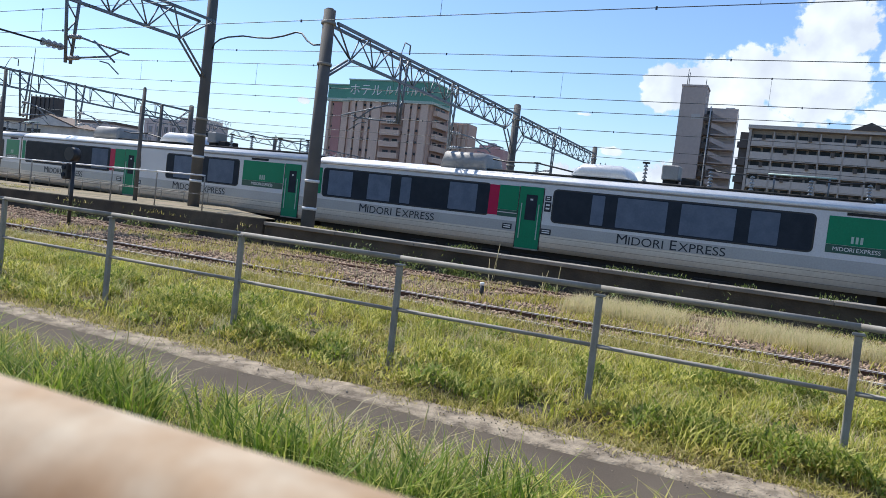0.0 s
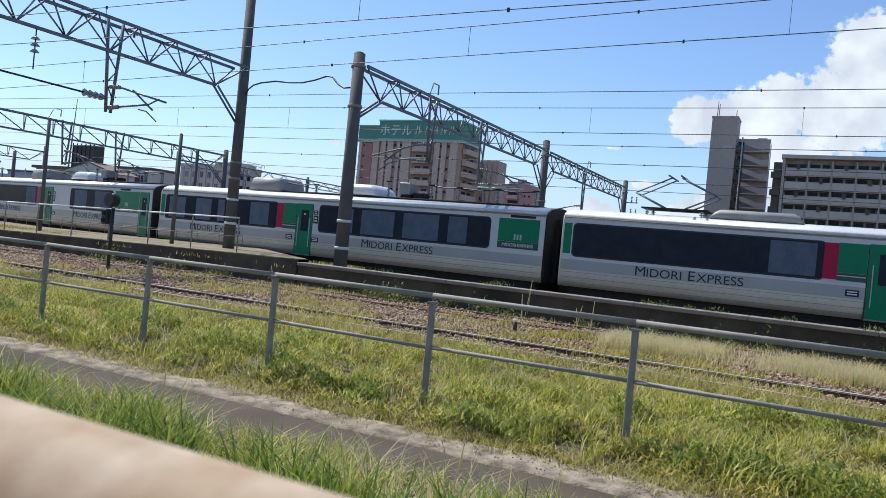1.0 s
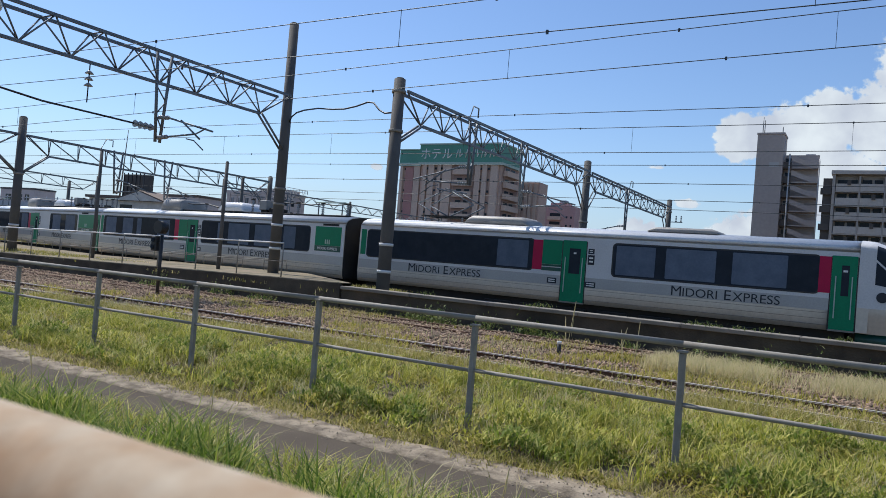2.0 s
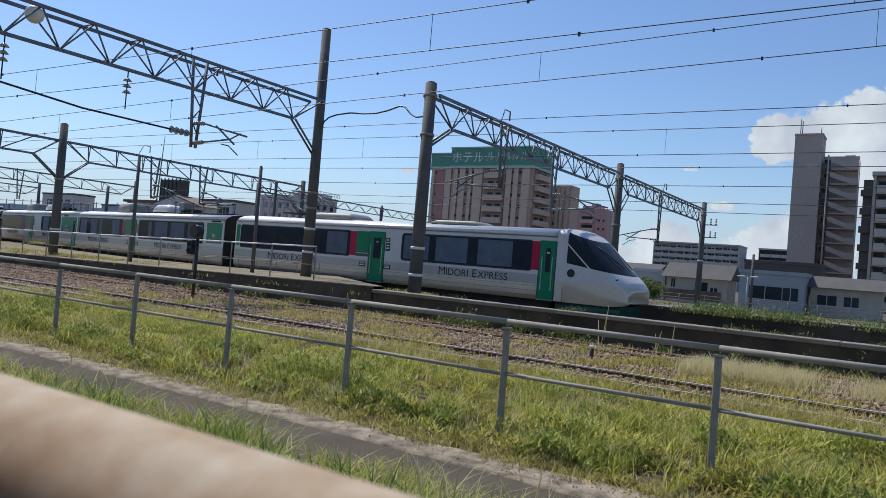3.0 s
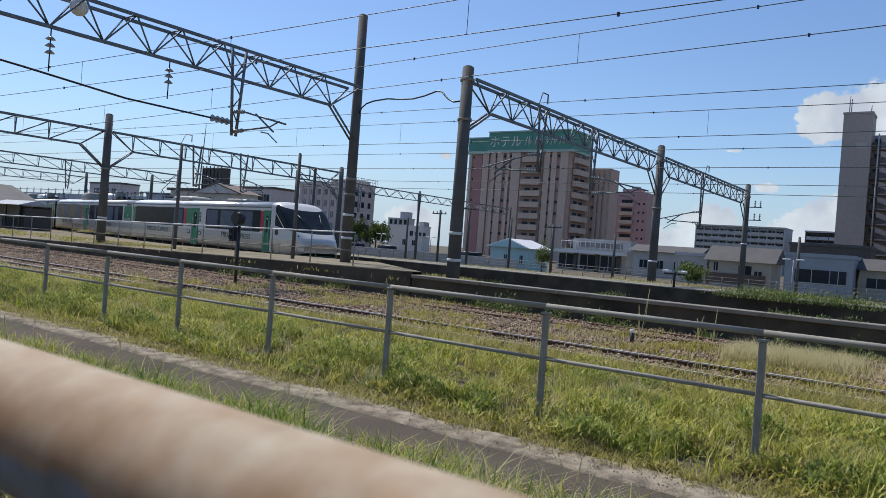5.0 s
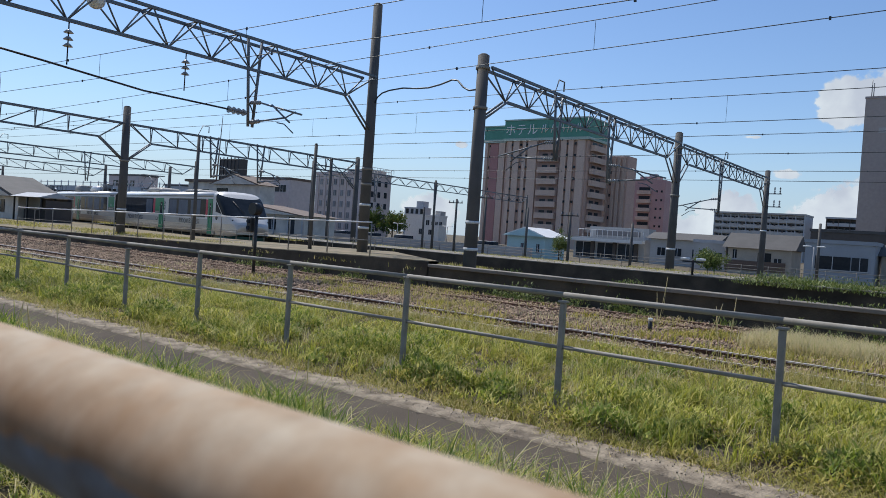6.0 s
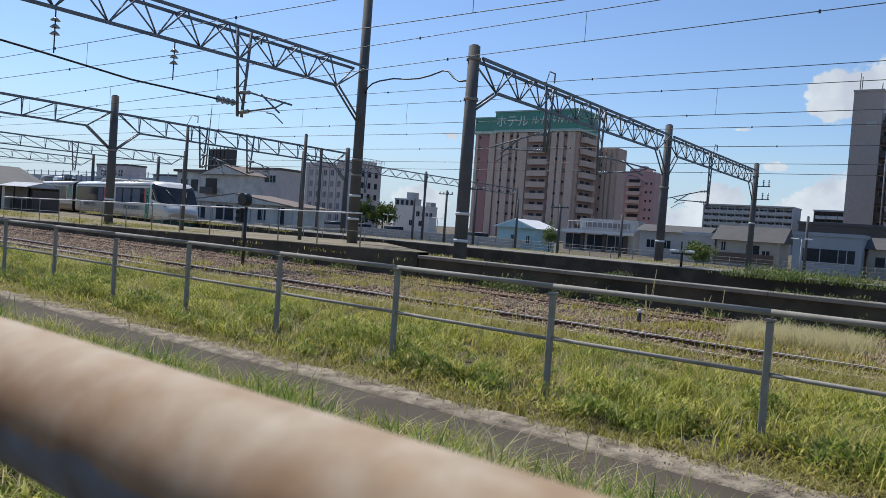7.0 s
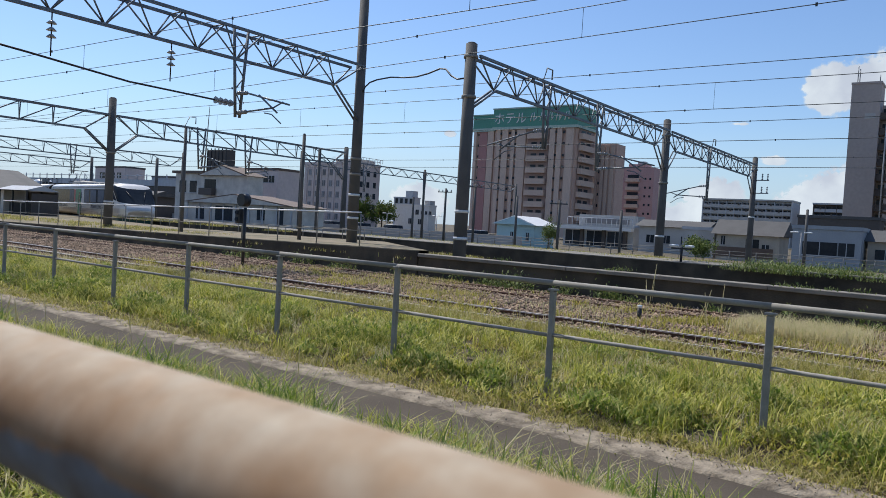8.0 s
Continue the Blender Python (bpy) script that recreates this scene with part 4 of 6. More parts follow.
def nose_cab(car, x1):
    """The sloping cab front: a fine loft split into shell, glass and silver lower nose."""
    sx = np.array([0.0, 0.35, 0.7, 1.1, 1.5, 1.9, 2.2, 2.5, 2.75, 2.92, 2.88])
    low_z = np.array([0.58, 0.58, 0.58, 0.58, 0.58, 0.58, 0.58, 0.60, 0.64, 0.70, 0.74])
    top = np.array([3.34, 3.32, 3.19, 2.91, 2.53, 2.17, 1.92, 1.69, 1.48, 1.24, 1.02])
    half = np.array([1.45, 1.45, 1.44, 1.43, 1.41, 1.37, 1.31, 1.22, 1.12, 1.02, 0.98])
    n, m = 61, 46
    rows = []
    for j in range(m):
        f = j / (m - 1) * 10
        dx, tz, hw, bz = (float(np.interp(f, range(11), v)) for v in (sx, top, half, low_z))
        shoulder_z = max(bz + 0.12, tz - 0.34)
        ring = []
        for i in range(n):
            k = i / (n - 1) * 2 - 1
            a = abs(k)
            if a > 0.40:
                s = (1 - a) / 0.60
                y, z = hw * (0.94 + 0.06 * min(1, s * 4)), lerp(bz, shoulder_z, s)
            else:
                s = a / 0.40 * math.pi / 2
                y, z = hw * math.sin(s) ** 0.7, shoulder_z + (tz - shoulder_z) * math.cos(s) ** 0.7
            ring.append(Vector((x1 + dx - 0.42 * (dx / 2.8) ** 2 * (y / 1.45) ** 2, math.copysign(y, k), z)))
        rows.append(ring)
    whole = bmesh.new()
    for j in range(m - 1):
        for i in range(n - 1):
            whole.faces.new([whole.verts.new(v) for v in (rows[j][i], rows[j + 1][i], rows[j + 1][i + 1], rows[j][i + 1])])
    whole.faces.new([whole.verts.new(v) for v in rows[-1]])
    bmesh.ops.remove_doubles(whole, verts=whole.verts, dist=0.0005)
    cuts = (((x1 + 1.0, 0, 1.93), (0.15, 0, 1)), ((x1 + 0.42, 0, 2.75), (0.93, 0, 1)), ((x1 + 0.42, 0, 2.68), (0.93, 0, 1)), ((x1 + 0.42, 0, 0), (1, 0, 0)), ((x1 + 0.5, 0, 3.12), (0.35, 0, 1)), ((x1 + 1.15, 0, 1.32), (0, 0, 1)))
    for co, no in cuts:
        bmesh.ops.bisect_plane(whole, geom=whole.verts[:] + whole.edges[:] + whole.faces[:], plane_co=co, plane_no=no)
    bmesh.ops.recalc_face_normals(whole, faces=whole.faces)
    shell, glass, low = bmesh.new(), bmesh.new(), bmesh.new()
    for f in whole.faces:
        c = f.calc_center_median()
        lx = c.x - x1
        base = c.z > 1.93 - 0.15 * (lx - 1.0)
        side = abs(c.y) > 1.16
        upper = c.z > 2.75 - 0.93 * (lx - 0.42)
        lower = c.z < 2.68 - 0.93 * (lx - 0.42)
        brow = c.z > 3.12 - 0.35 * (lx - 0.5)
        is_glass = base and lx > 0.42 and not brow and ((lower or upper) if side else True)
        is_low = c.z < 1.32
        bm = glass if is_glass else (low if is_low else shell)
        bm.faces.new([bm.verts.new(v.co) for v in f.verts]).smooth = True
    whole.free()
    for bm in (shell, glass, low):
        bmesh.ops.remove_doubles(bm, verts=bm.verts, dist=0.0005)
    part("cab_shell", shell, M_TRAINW, car, "rounded white sloping cab front")
    part("windscreen", glass, M_GLASS, car, "large dark raked windscreen")
    part("lower_nose", low, M_TRAINS, car, "silver lower nose")
    for s in (-1, 1):
        part("wiper", tube((x1 + 2.22, s * 0.35, 1.97), (x1 + 1.25, s * 0.75, 2.74), 0.018), M_BLACK, car, "black wiper")
        hl = part("headlight", boxm(x1 + 2.02, x1 + 2.30, s * 0.98 - 0.2, s * 0.98 + 0.2, 1.48, 1.60, 0.03), M_INK, car, "dark headlight cluster")
        part("lens", tube((x1 + 2.305, s * 0.98, 1.54), (x1 + 2.33, s * 0.98, 1.54), 0.045, seg=12), M_WHITE, hl)
    part("skirt", loft([[(x1 + dx, y, z) for y, z in ((-w, 0.18), (-w * 1.02, 0.60), (w * 1.02, 0.60), (w, 0.18))] for dx, w in ((0.0, 1.28), (1.5, 1.24), (2.4, 0.95))]), M_GREEND, car, "dark green front skirt")
    part("emblem", tube((x1 + 0.62, -1.46, 1.66), (x1 + 0.62, -1.40, 1.66), 0.15, seg=20), M_INK, car, "round dark emblem")
    side_box(car, "silver_band", x1, x1 + 0.3, 0.6, 1.32, M_TRAINS, 0.004)


CARS = [train_car(-10.55, 11, nose=True, pantograph=-7.4), train_car(-32.13, 12), train_car(-52.95, 13, end_door=True), train_car(-73.9, 14, pantograph=-7.4), train_car(-94.85, 15)]


# ---- buildings ----
def wall_box(parent, name, x0, x1, y0, y1, z0, z1, material, label="", bevel=0.0):
    return part(name, boxm(x0, x1, y0, y1, z0, z1, bevel), material, parent, label)


def windows(parent, xs, zs, w, h, y, depth=0.12, frame=None, name="window"):
    """Recessed-looking panes with frames on a front at y (facing -y)."""
    for x in xs:
        for z in zs:
            o = part(name, boxm(x - w / 2, x + w / 2, y - 0.03, y + depth, z, z + h), M_WIN, parent)
            if frame:
                part("sill", boxm(x - w / 2 - 0.1, x + w / 2 + 0.1, y - 0.14, y - 0.032, z - 0.14, z - 0.02), frame, o)


def hotel():
    h = thing("hotel_building", "pinkish brown tiled hotel tower with a green rooftop sign", "building")
    Y, XE = 155.0, -78.3
    wall_box(h, "wall", -107.5, -100.52, Y + 1, Y + 10, 0, 26, M_HOTEL, "brown tiled wing")
    wall_box(h, "wall", -100.5, XE, Y, Y + 10.5, 0, 26, M_HOTEL, "brown tiled front")
    for a, b in ((-107.2, -106.4), (-103.0, -101.2), (-99.6, -98.6), (-98.1, -96.4), (-95.4, -94.5), (-93.9, -91.4), (-84.9, -83.4), (-82.9, -81.6), (-80.6, -78.7)):
        yy = Y + 1 if b < -100.6 else Y
        wall_box(h, "pilaster", a, b, yy - 0.6, yy - 0.01, 0, 25.6, M_HOTELB, "pale vertical pilaster")
    wall_box(h, "red_stripe", -105.7, -103.3, Y + 0.7, Y + 0.98, 0, 25.4, M_PINK, "reddish vertical stripe")
    floors = [1.5 + 2.72 * i for i in range(9)]
    # flat darker plate paints the shade behind the balconies
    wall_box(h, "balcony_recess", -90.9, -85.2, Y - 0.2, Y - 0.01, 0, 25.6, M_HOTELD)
    for z in floors:
        wall_box(h, "balcony", -90.7, -85.4, Y - 1.2, Y - 0.21, z, z + 1.35, M_HOTELB, "pale balcony parapet")
        wall_box(h, "balcony_door", -89.9, -88.4, Y - 0.26, Y - 0.202, z + 0.1, z + 2.0, M_WIN)
        wall_box(h, "balcony_door", -87.6, -86.2, Y - 0.26, Y - 0.202, z + 0.1, z + 2.0, M_WIN)
    windows(h, (-98.35, -95.9, -94.2, -83.15, -81.1), [z + 1.2 for z in floors], 0.5, 0.55, Y - 0.63)
    windows(h, (-106.0, -100.9), [z + 1.2 for z in floors], 0.45, 0.6, Y + 0.96)
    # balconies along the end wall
    # end-wall plate, likewise darkened as shade
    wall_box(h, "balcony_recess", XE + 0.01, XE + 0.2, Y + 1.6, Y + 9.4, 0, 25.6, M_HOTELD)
    for z in floors:
        wall_box(h, "balcony", XE + 0.21, XE + 1.3, Y + 1.2, Y + 8.6, z, z + 1.3, M_HOTELB, "pale end-wall balcony")
        wall_box(h, "balcony_door", XE + 0.201, XE + 0.26, Y + 2.4, Y + 4.4, z + 0.2, z + 2.1, M_WIN)
        wall_box(h, "balcony_door", XE + 0.201, XE + 0.26, Y + 5.4, Y + 7.4, z + 0.2, z + 2.1, M_WIN)
    # sign
    wall_box(h, "sign", -107.6, -100.9, Y + 0.4, Y + 9, 26.3, 29.5, M_SIGNG, "green rooftop sign panel")
    wall_box(h, "sign", -100.8, XE + 0.6, Y - 0.8, Y + 10.4, 26.3, 30.6, M_SIGNG, "green rooftop sign with white lettering")
    for z0, z1 in ((30.62, 30.95), (25.7, 26.28)):
        wall_box(h, "sign_edge", -100.95, XE + 0.75, Y - 0.95, Y + 10.5, z0, z1, M_SIGNL, "pale green sign edge")
    for z0, z1 in ((29.52, 29.8), (25.5, 26.28)):
        wall_box(h, "sign_edge", -107.75, -100.97, Y + 0.25, Y + 9.1, z0, z1, M_SIGNL)
    word("ホテル", 3.1, M_WHITE, h, pose(-95.9, Y - 0.86, 27.25, 90), "lettering", 0.0)
    # the operator's name stands as plain strokes
    x = -90.2
    for k, wds in enumerate((1.9, 1.5, 1.4, 1.6, 1.7)):
        part("sign_stroke", tube((x + 0.45, Y - 0.86, 29.4), (x, Y - 0.86, 27.4), 0.12, seg=6), M_WHITE, h)
        part("sign_stroke", tube((x + 1.0, Y - 0.86, 29.5 - 0.5 * (k % 2)), (x + 0.95, Y - 0.86, 27.5 + 0.3 * (k % 3)), 0.12, seg=6), M_WHITE, h)
        part("sign_stroke", tube((x + 0.98, Y - 0.86, 27.6), (x + wds, Y - 0.86, 28.5 + 0.3 * (k % 2)), 0.12, seg=6), M_WHITE, h)
        x += wds + 0.7
    # rear wing
    wall_box(h, "wall", -78.6, -72.8, Y + 11.0, Y + 16, 0, 23.2, M_HOTEL, "brown rear wing")
    for a in (-78.4, -76.6, -75.4, -74.1):
        wall_box(h, "pilaster", a, a + 0.8, Y + 10.6, Y + 10.98, 0, 22.8, M_HOTELB)
    windows(h, (-77.1, -73.6), [z + 1.0 for z in floors[:8]], 0.35, 0.7, Y + 10.97)


hotel()


def pink_block():
    b = thing("pink_apartment_block", "pinkish tiled apartment tower with small windows", "building")
    wall_box(b, "wall", -86.4, -76.2, 200, 206, 0, 20.8, M_PINKB)
    wall_box(b, "parapet", -84, -79, 200.5, 205, 20.82, 21.8, M_PINKB)
    wall_box(b, "roof_box", -81.5, -79.5, 201, 203, 21.82, 22.6, M_GREYB)
    zs = [2.6 + 2.45 * i for i in range(7)]
    windows(b, (-85.4, -78.6, -77.2), zs, 0.55, 0.6, 200)
    for z in zs:
        wall_box(b, "balcony", -84.2, -80.2, 199.2, 199.98, z - 0.6, z + 0.45, M_HOTELB)
        wall_box(b, "window", -83.8, -80.6, 199.90, 200.02, z + 0.46, z + 1.4, M_WIN)


pink_block()


def slab_block(name, label, x0, x1, y, d, h, floors, bays, wall, rail, base=0.0, label_rail="balcony parapet", roof=True, stair=False):
    """A gallery-access slab: recessed dark bays behind parapets, one parapet a storey and bay."""
    b = thing(name, label, "building", "apartment blocks")
    wall_box(b, "wall", x0, x1, y + 1.3, y + d, base, h, wall)
    for xe in (x0, x1 - 0.4):
        wall_box(b, "end_wall", xe, xe + 0.4, y, y + 1.29, base, h, wall)
    pitch = (h - base - 0.6) / floors
    bw = (x1 - x0 - 0.8) / bays
    for f in range(floors):
        z = base + f * pitch
        wall_box(b, "slab", x0 + 0.41, x1 - 0.41, y + 0.01, y + 1.28, z, z + 0.2, wall)
        for k in range(bays):
            a = x0 + 0.4 + k * bw
            wall_box(b, "parapet", a + 0.12, a + bw - 0.12, y - 0.05, y + 0.1, z + 0.21, z + 0.60 * pitch, rail, label_rail)
            wall_box(b, "window", a + 0.3, a + bw * 0.48, y + 1.22, y + 1.34, z + 0.25, z + min(2.1, pitch - 0.1), M_WIN)
            wall_box(b, "window", a + bw * 0.58, a + bw - 0.35, y + 1.22, y + 1.34, z + 0.9, z + min(2.1, pitch - 0.1), M_WIN)
            if f % 2 == k % 2:
                wall_box(b, "air_conditioner", a + bw * 0.5, a + bw * 0.5 + 0.5, y - 0.35, y - 0.06, z + 0.5 * pitch, z + 0.85 * pitch, M_APTD)
    for k in range(1, bays):
        a = x0 + 0.4 + k * bw
        wall_box(b, "pier", a - 0.11, a + 0.11, y + 0.0, y + 1.27, base, h - 0.3, wall)
    if roof:
        wall_box(b, "roof_edge", x0 - 0.2, x1 + 0.2, y - 0.2, y + d + 0.2, h + 0.01, h + 0.6, rail)
    return b


apt = slab_block("apartment_slab", "beige five-storey apartment slab with long balconies", -7.3, 24.0, 130, 12, 20.6, 9, 9, M_APT, M_APTR)
g = bmesh.new()
vs = [g.verts.new(c) for c in ((7.2, 129.6, 21.1), (12.6, 129.6, 21.1), (9.9, 129.6, 22.4), (7.2, 134, 21.1), (12.6, 134, 21.1), (9.9, 134, 22.4))]
for f in ((0, 1, 2), (5, 4, 3), (0, 2, 5, 3), (2, 1, 4, 5)):
    g.faces.new([vs[i] for i in f])
part("gable", g, M_APTD, apt, "small dark roof gable")
# side wall and landings take the dark beige, painting in the side's shade
wall_box(apt, "side_wall", -8.6, -7.32, 130.5, 141, 0, 20.0, M_APTD, "recessed side, darkened in colour for its shade")
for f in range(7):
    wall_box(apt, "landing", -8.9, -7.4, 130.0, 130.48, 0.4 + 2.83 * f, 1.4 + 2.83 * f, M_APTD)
slab_block("distant_apartments", "long pale grey apartment block far away", -93.5, -60, 300, 14, 17.6, 7, 11, M_GREYB, M_PLASTER)
slab_block("distant_apartments", "dark grey balconied block far away", -53, -41, 300, 14, 16.9, 7, 3, M_APTD, M_GREYB)


def stair_tower():
    t = thing("residential_tower", "tall blank brown tower with an outside stair", "building")
    Y = 145.0
    wall_box(t, "wall", -20.9, -16.4, Y, Y + 5, 0, 30.0, M_TOWER, "blank tiled end wall")
    wall_box(t, "cornice", -21.0, -16.3, Y - 0.1, Y + 5.1, 30.01, 30.35, M_TOWER)
    wall_box(t, "sign_board", -18.6, -17.0, Y - 0.06, Y - 0.01, 24.0, 24.9, M_PLASTER)
    for x, h in ((-20.2, 3.2), (-19.9, 2.6), (-16.8, 1.4)):
        part("antenna", tube((x, Y + 1, 30.2), (x, Y + 1, 30.2 + h), 0.08, seg=6), M_TRUSS, t, "rooftop aerial")
    wall_box(t, "wall", -16.38, -10.6, Y + 2.6, Y + 5, 0, 25.8, M_TOWER)
    for i in range(10):
        z = 0.3 + 2.62 * i
        wall_box(t, "landing", -16.36, -10.5, Y + 0.8, Y + 2.58, z, z + 0.22, M_TOWER, "concrete stair landing")
        wall_box(t, "parapet", -16.3, -14.9, Y + 0.6, Y + 0.78, z, z + 1.15, M_APTD)
        wall_box(t, "parapet", -11.9, -10.5, Y + 0.6, Y + 0.78, z, z + 1.15, M_TOWER)
        bm = bmesh.new()
        v = [bm.verts.new(c) for c in ((-14.9, Y + 0.6, z + 1.4), (-14.9, Y + 0.6, z + 2.3), (-11.9, Y + 0.6, z + 1.1), (-11.9, Y + 0.6, z + 0.2))]
        v2 = [bm.verts.new(q.co + Vector((0, 0.25, 0))) for q in v]
        bm.faces.new(v)
        bm.faces.new(v2[::-1])
        for k in range(4):
            bm.faces.new((v[k], v[(k + 1) % 4], v2[(k + 1) % 4], v2[k]))
        bmesh.ops.recalc_face_normals(bm, faces=bm.faces)
        part("stair_flight", bm, M_TOWER, t, "sloping stair parapet")
        wall_box(t, "window", -16.1, -15.2, Y + 2.5, Y + 2.62, z + 0.4, z + 2.1, M_WIN)
    part("pipe", tube((-15.3, Y + 0.45, 0), (-15.3, Y + 0.45, 26.5), 0.13, seg=8), M_PLASTER, t, "white vertical pipe")
    part("pipe", tube((-10.45, Y + 0.7, 0), (-10.45, Y + 0.7, 25.5), 0.1, seg=8), M_PLASTER, t)
    wall_box(t, "tank", -13.0, -11.4, Y + 4, Y + 6, 25.82, 27.0, M_GREYB)
    wall_box(t, "rooftop_rail", -16.3, -10.6, Y + 2.7, Y + 2.8, 25.82, 26.6, M_TOWER)


stair_tower()


def gable_roof(parent, x0, x1, y0, y1, z, rise, material, along="x", over=0.5, face=None):
    bm = bmesh.new()
    x0, x1, y0, y1 = x0 - over, x1 + over, y0 - over, y1 + over
    if along == "x":
        ym = (y0 + y1) / 2
        c = ((x0, y0, z), (x1, y0, z), (x1, y1, z), (x0, y1, z), (x0, ym, z + rise), (x1, ym, z + rise))
        faces = ((0, 1, 5, 4), (2, 3, 4, 5), (3, 0, 4), (1, 2, 5), (3, 2, 1, 0))
    else:
        xm = (x0 + x1) / 2
        c = ((x0, y0, z), (x1, y0, z), (x1, y1, z), (x0, y1, z), (xm, y0, z + rise), (xm, y1, z + rise))
        faces = ((0, 4, 5, 3), (1, 2, 5, 4), (0, 1, 4), (2, 3, 5), (3, 2, 1, 0))
    v = [bm.verts.new(q) for q in c]
    for f in faces:
        bm.faces.new([v[i] for i in f])
    bmesh.ops.recalc_face_normals(bm, faces=bm.faces)
    roof = part("roof", bm, material, parent)
    if face and along == "y":
        g = bmesh.new()
        xm, q = (x0 + x1) / 2, 0.88
        lo = [g.verts.new((xm + (a - xm) * q, y, b)) for y in (y0 - 0.05, y0 + 0.3) for a, b in ((x0, z), (x1, z), (xm, z + rise * q))]
        for f in ((0, 1, 2), (5, 4, 3), (0, 2, 5, 3), (2, 1, 4, 5), (1, 0, 3, 4)):
            g.faces.new([lo[i] for i in f])
        part("gable_wall", g, face, parent, "plastered gable end")
    return roof


def house(name, label, x0, x1, y0, y1, h, wall, roof, rise=1.6, along="x", wins=(), flat=False, base=-0.6):
    y1 = min(y1, y0 + 4.5)
    b = thing(name, label, "house", "houses beyond the railway")
    wall_box(b, "wall", x0, x1, y0, y1, base, h, wall)
    if flat:
        wall_box(b, "parapet", x0 - 0.1, x1 + 0.1, y0 - 0.1, y1 + 0.1, h + 0.004, h + 0.35, roof)
    else:
        gable_roof(b, x0, x1, y0, y1, h + 0.005, rise, roof, along, face=wall)
    for wx, wz, ww, wh in wins:
        o = wall_box(b, "window", wx, wx + ww, y0 - 0.04, y0 + 0.1, wz, wz + wh, M_WIN)
        wall_box(o, "frame", wx - 0.06, wx + ww + 0.06, y0 - 0.07, y0 - 0.042, wz - 0.09, wz - 0.01, M_GREYB)
        wall_box(o, "frame", wx + ww / 2 - 0.03, wx + ww / 2 + 0.03, y0 - 0.06, y0 - 0.042, wz, wz + wh, M_GREYB)
    return b


# right of the far gantry
b = house("shop_building", "blue-grey flat-roofed shop with a wide dark window", -14.8, -9.1, 75, 84, 3.15, M_BLUEG, M_BLUEG, flat=True, wins=((-13.9, 0.8, 2.9, 1.2), (-10.9, 0.8, 1.3, 1.2)))
house("house", "pale plaster house with a tiled gable roof", -8.8, -3.0, 77, 86, 2.3, M_CREAM, M_ROOFT, 1.1, wins=((-8.2, 0.7, 1.6, 0.9), (-6.0, 0.7, 1.2, 0.9)))
house("house", "cream two-storey house with a grey hipped roof", -23.2, -17.0, 80, 90, 2.3, M_CREAM, M_ROOFT, 1.6, wins=((-22.7, 1.2, 0.4, 0.9), (-20.2, 1.0, 1.3, 0.9), (-18.6, 0.5, 0.7, 0.9)))
house("house", "white plaster house with small windows", -27.5, -24.0, 82, 92, 2.6, M_PLASTER, M_GREYB, flat=True, wins=((-26.9, 0.9, 0.7, 0.9), (-25.2, 0.7, 0.8, 0.9)))
house("house", "long low plaster building", -36.5, -28.0, 92, 102, 2.9, M_PLASTER, M_ROOFT, 0.9, wins=((-35.5, 0.8, 1.0, 1.0), (-33.4, 0.8, 1.0, 1.0), (-31.0, 0.8, 0.9, 1.0), (-29.3, 0.8, 0.7, 0.9)))
house("dark_roofed_house", "dark house with a deep flat roof", -18.5, -10.0, 96, 104, 4.9, M_APTD, M_ROOFT, flat=True)
b = scene.objects["house.001"]
wall_box(b, "lower_storey", -23.5, -17.5, 79.9, 79.99, 0, 1.0, M_ROOFB, "dark brown lower storey")
b = house("office_building", "white two-storey office with dark glazed bays", -49.0, -38.5, 95, 106, 2.3, M_PLASTER, M_PLASTER, flat=True)
for a in (-48.6, -45.3, -42.2):
    wall_box(b, "window", a, a + 2.3, 94.94, 95.1, -0.2, 1.9, M_WIN, "wide dark window")
    wall_box(b, "mullion", a + 1.1, a + 1.18, 94.88, 94.938, -0.2, 1.9, M_GREYB)
    wall_box(b, "column", a + 2.4, a + 2.9, 94.6, 94.93, -0.5, 2.29, M_APTD, "dark column")
wall_box(b, "canopy", -49.3, -38.3, 93.6, 94.58, 2.05, 2.45, M_WHITE, "white canopy slab")
wall_box(b, "upper_storey", -47.6, -38.8, 97.0, 99.4, 2.66, 4.2, M_PLASTER, "set-back upper storey")
wall_box(b, "upper_window", -46.6, -40.0, 96.94, 97.1, 3.0, 3.8, M_WINL)
for k in range(14):
    part("railing_post", tube((-48.6 + 0.75 * k, 95.3, 2.66), (-48.6 + 0.75 * k, 95.3, 3.7), 0.04, seg=5), M_GREYB, b)
part("railing", tube((-48.6, 95.3, 3.7), (-38.8, 95.3, 3.7), 0.05, seg=5), M_GREYB, b)
shed = house("blue_shed", "pale blue metal shed with a white gable roof", -44.4, -39.6, 70, 79, 2.0, M_SHED, M_WHITE, 1.0, "y", wins=((-42.6, 0.3, 0.35, 0.9), (-40.6, 0.3, 0.35, 0.9)))
b = house("office_building", "small white three-storey building with a roof box", -119.0, -108.5, 140, 143, 5.6, M_WHITE, M_WHITE, flat=True, wins=((-112.5, 3.5, 1.0, 1.2), (-110.8, 3.6, 0.7, 0.8), (-109.6, 3.6, 0.7, 0.8), (-108.4, 3.6, 0.7, 0.8), (-114.6, 1.2, 0.9, 1.3), (-111.6, 1.2, 1.0, 1.2)))
wall_box(b, "roof_box", -110.6, -109.0, 141, 143, 5.97, 7.0, M_PLASTER)
b = house("distant_office", "grey office block with a stair head", -141, -133.5, 165, 168, 8.4, M_GREYB, M_GREYB, flat=True)
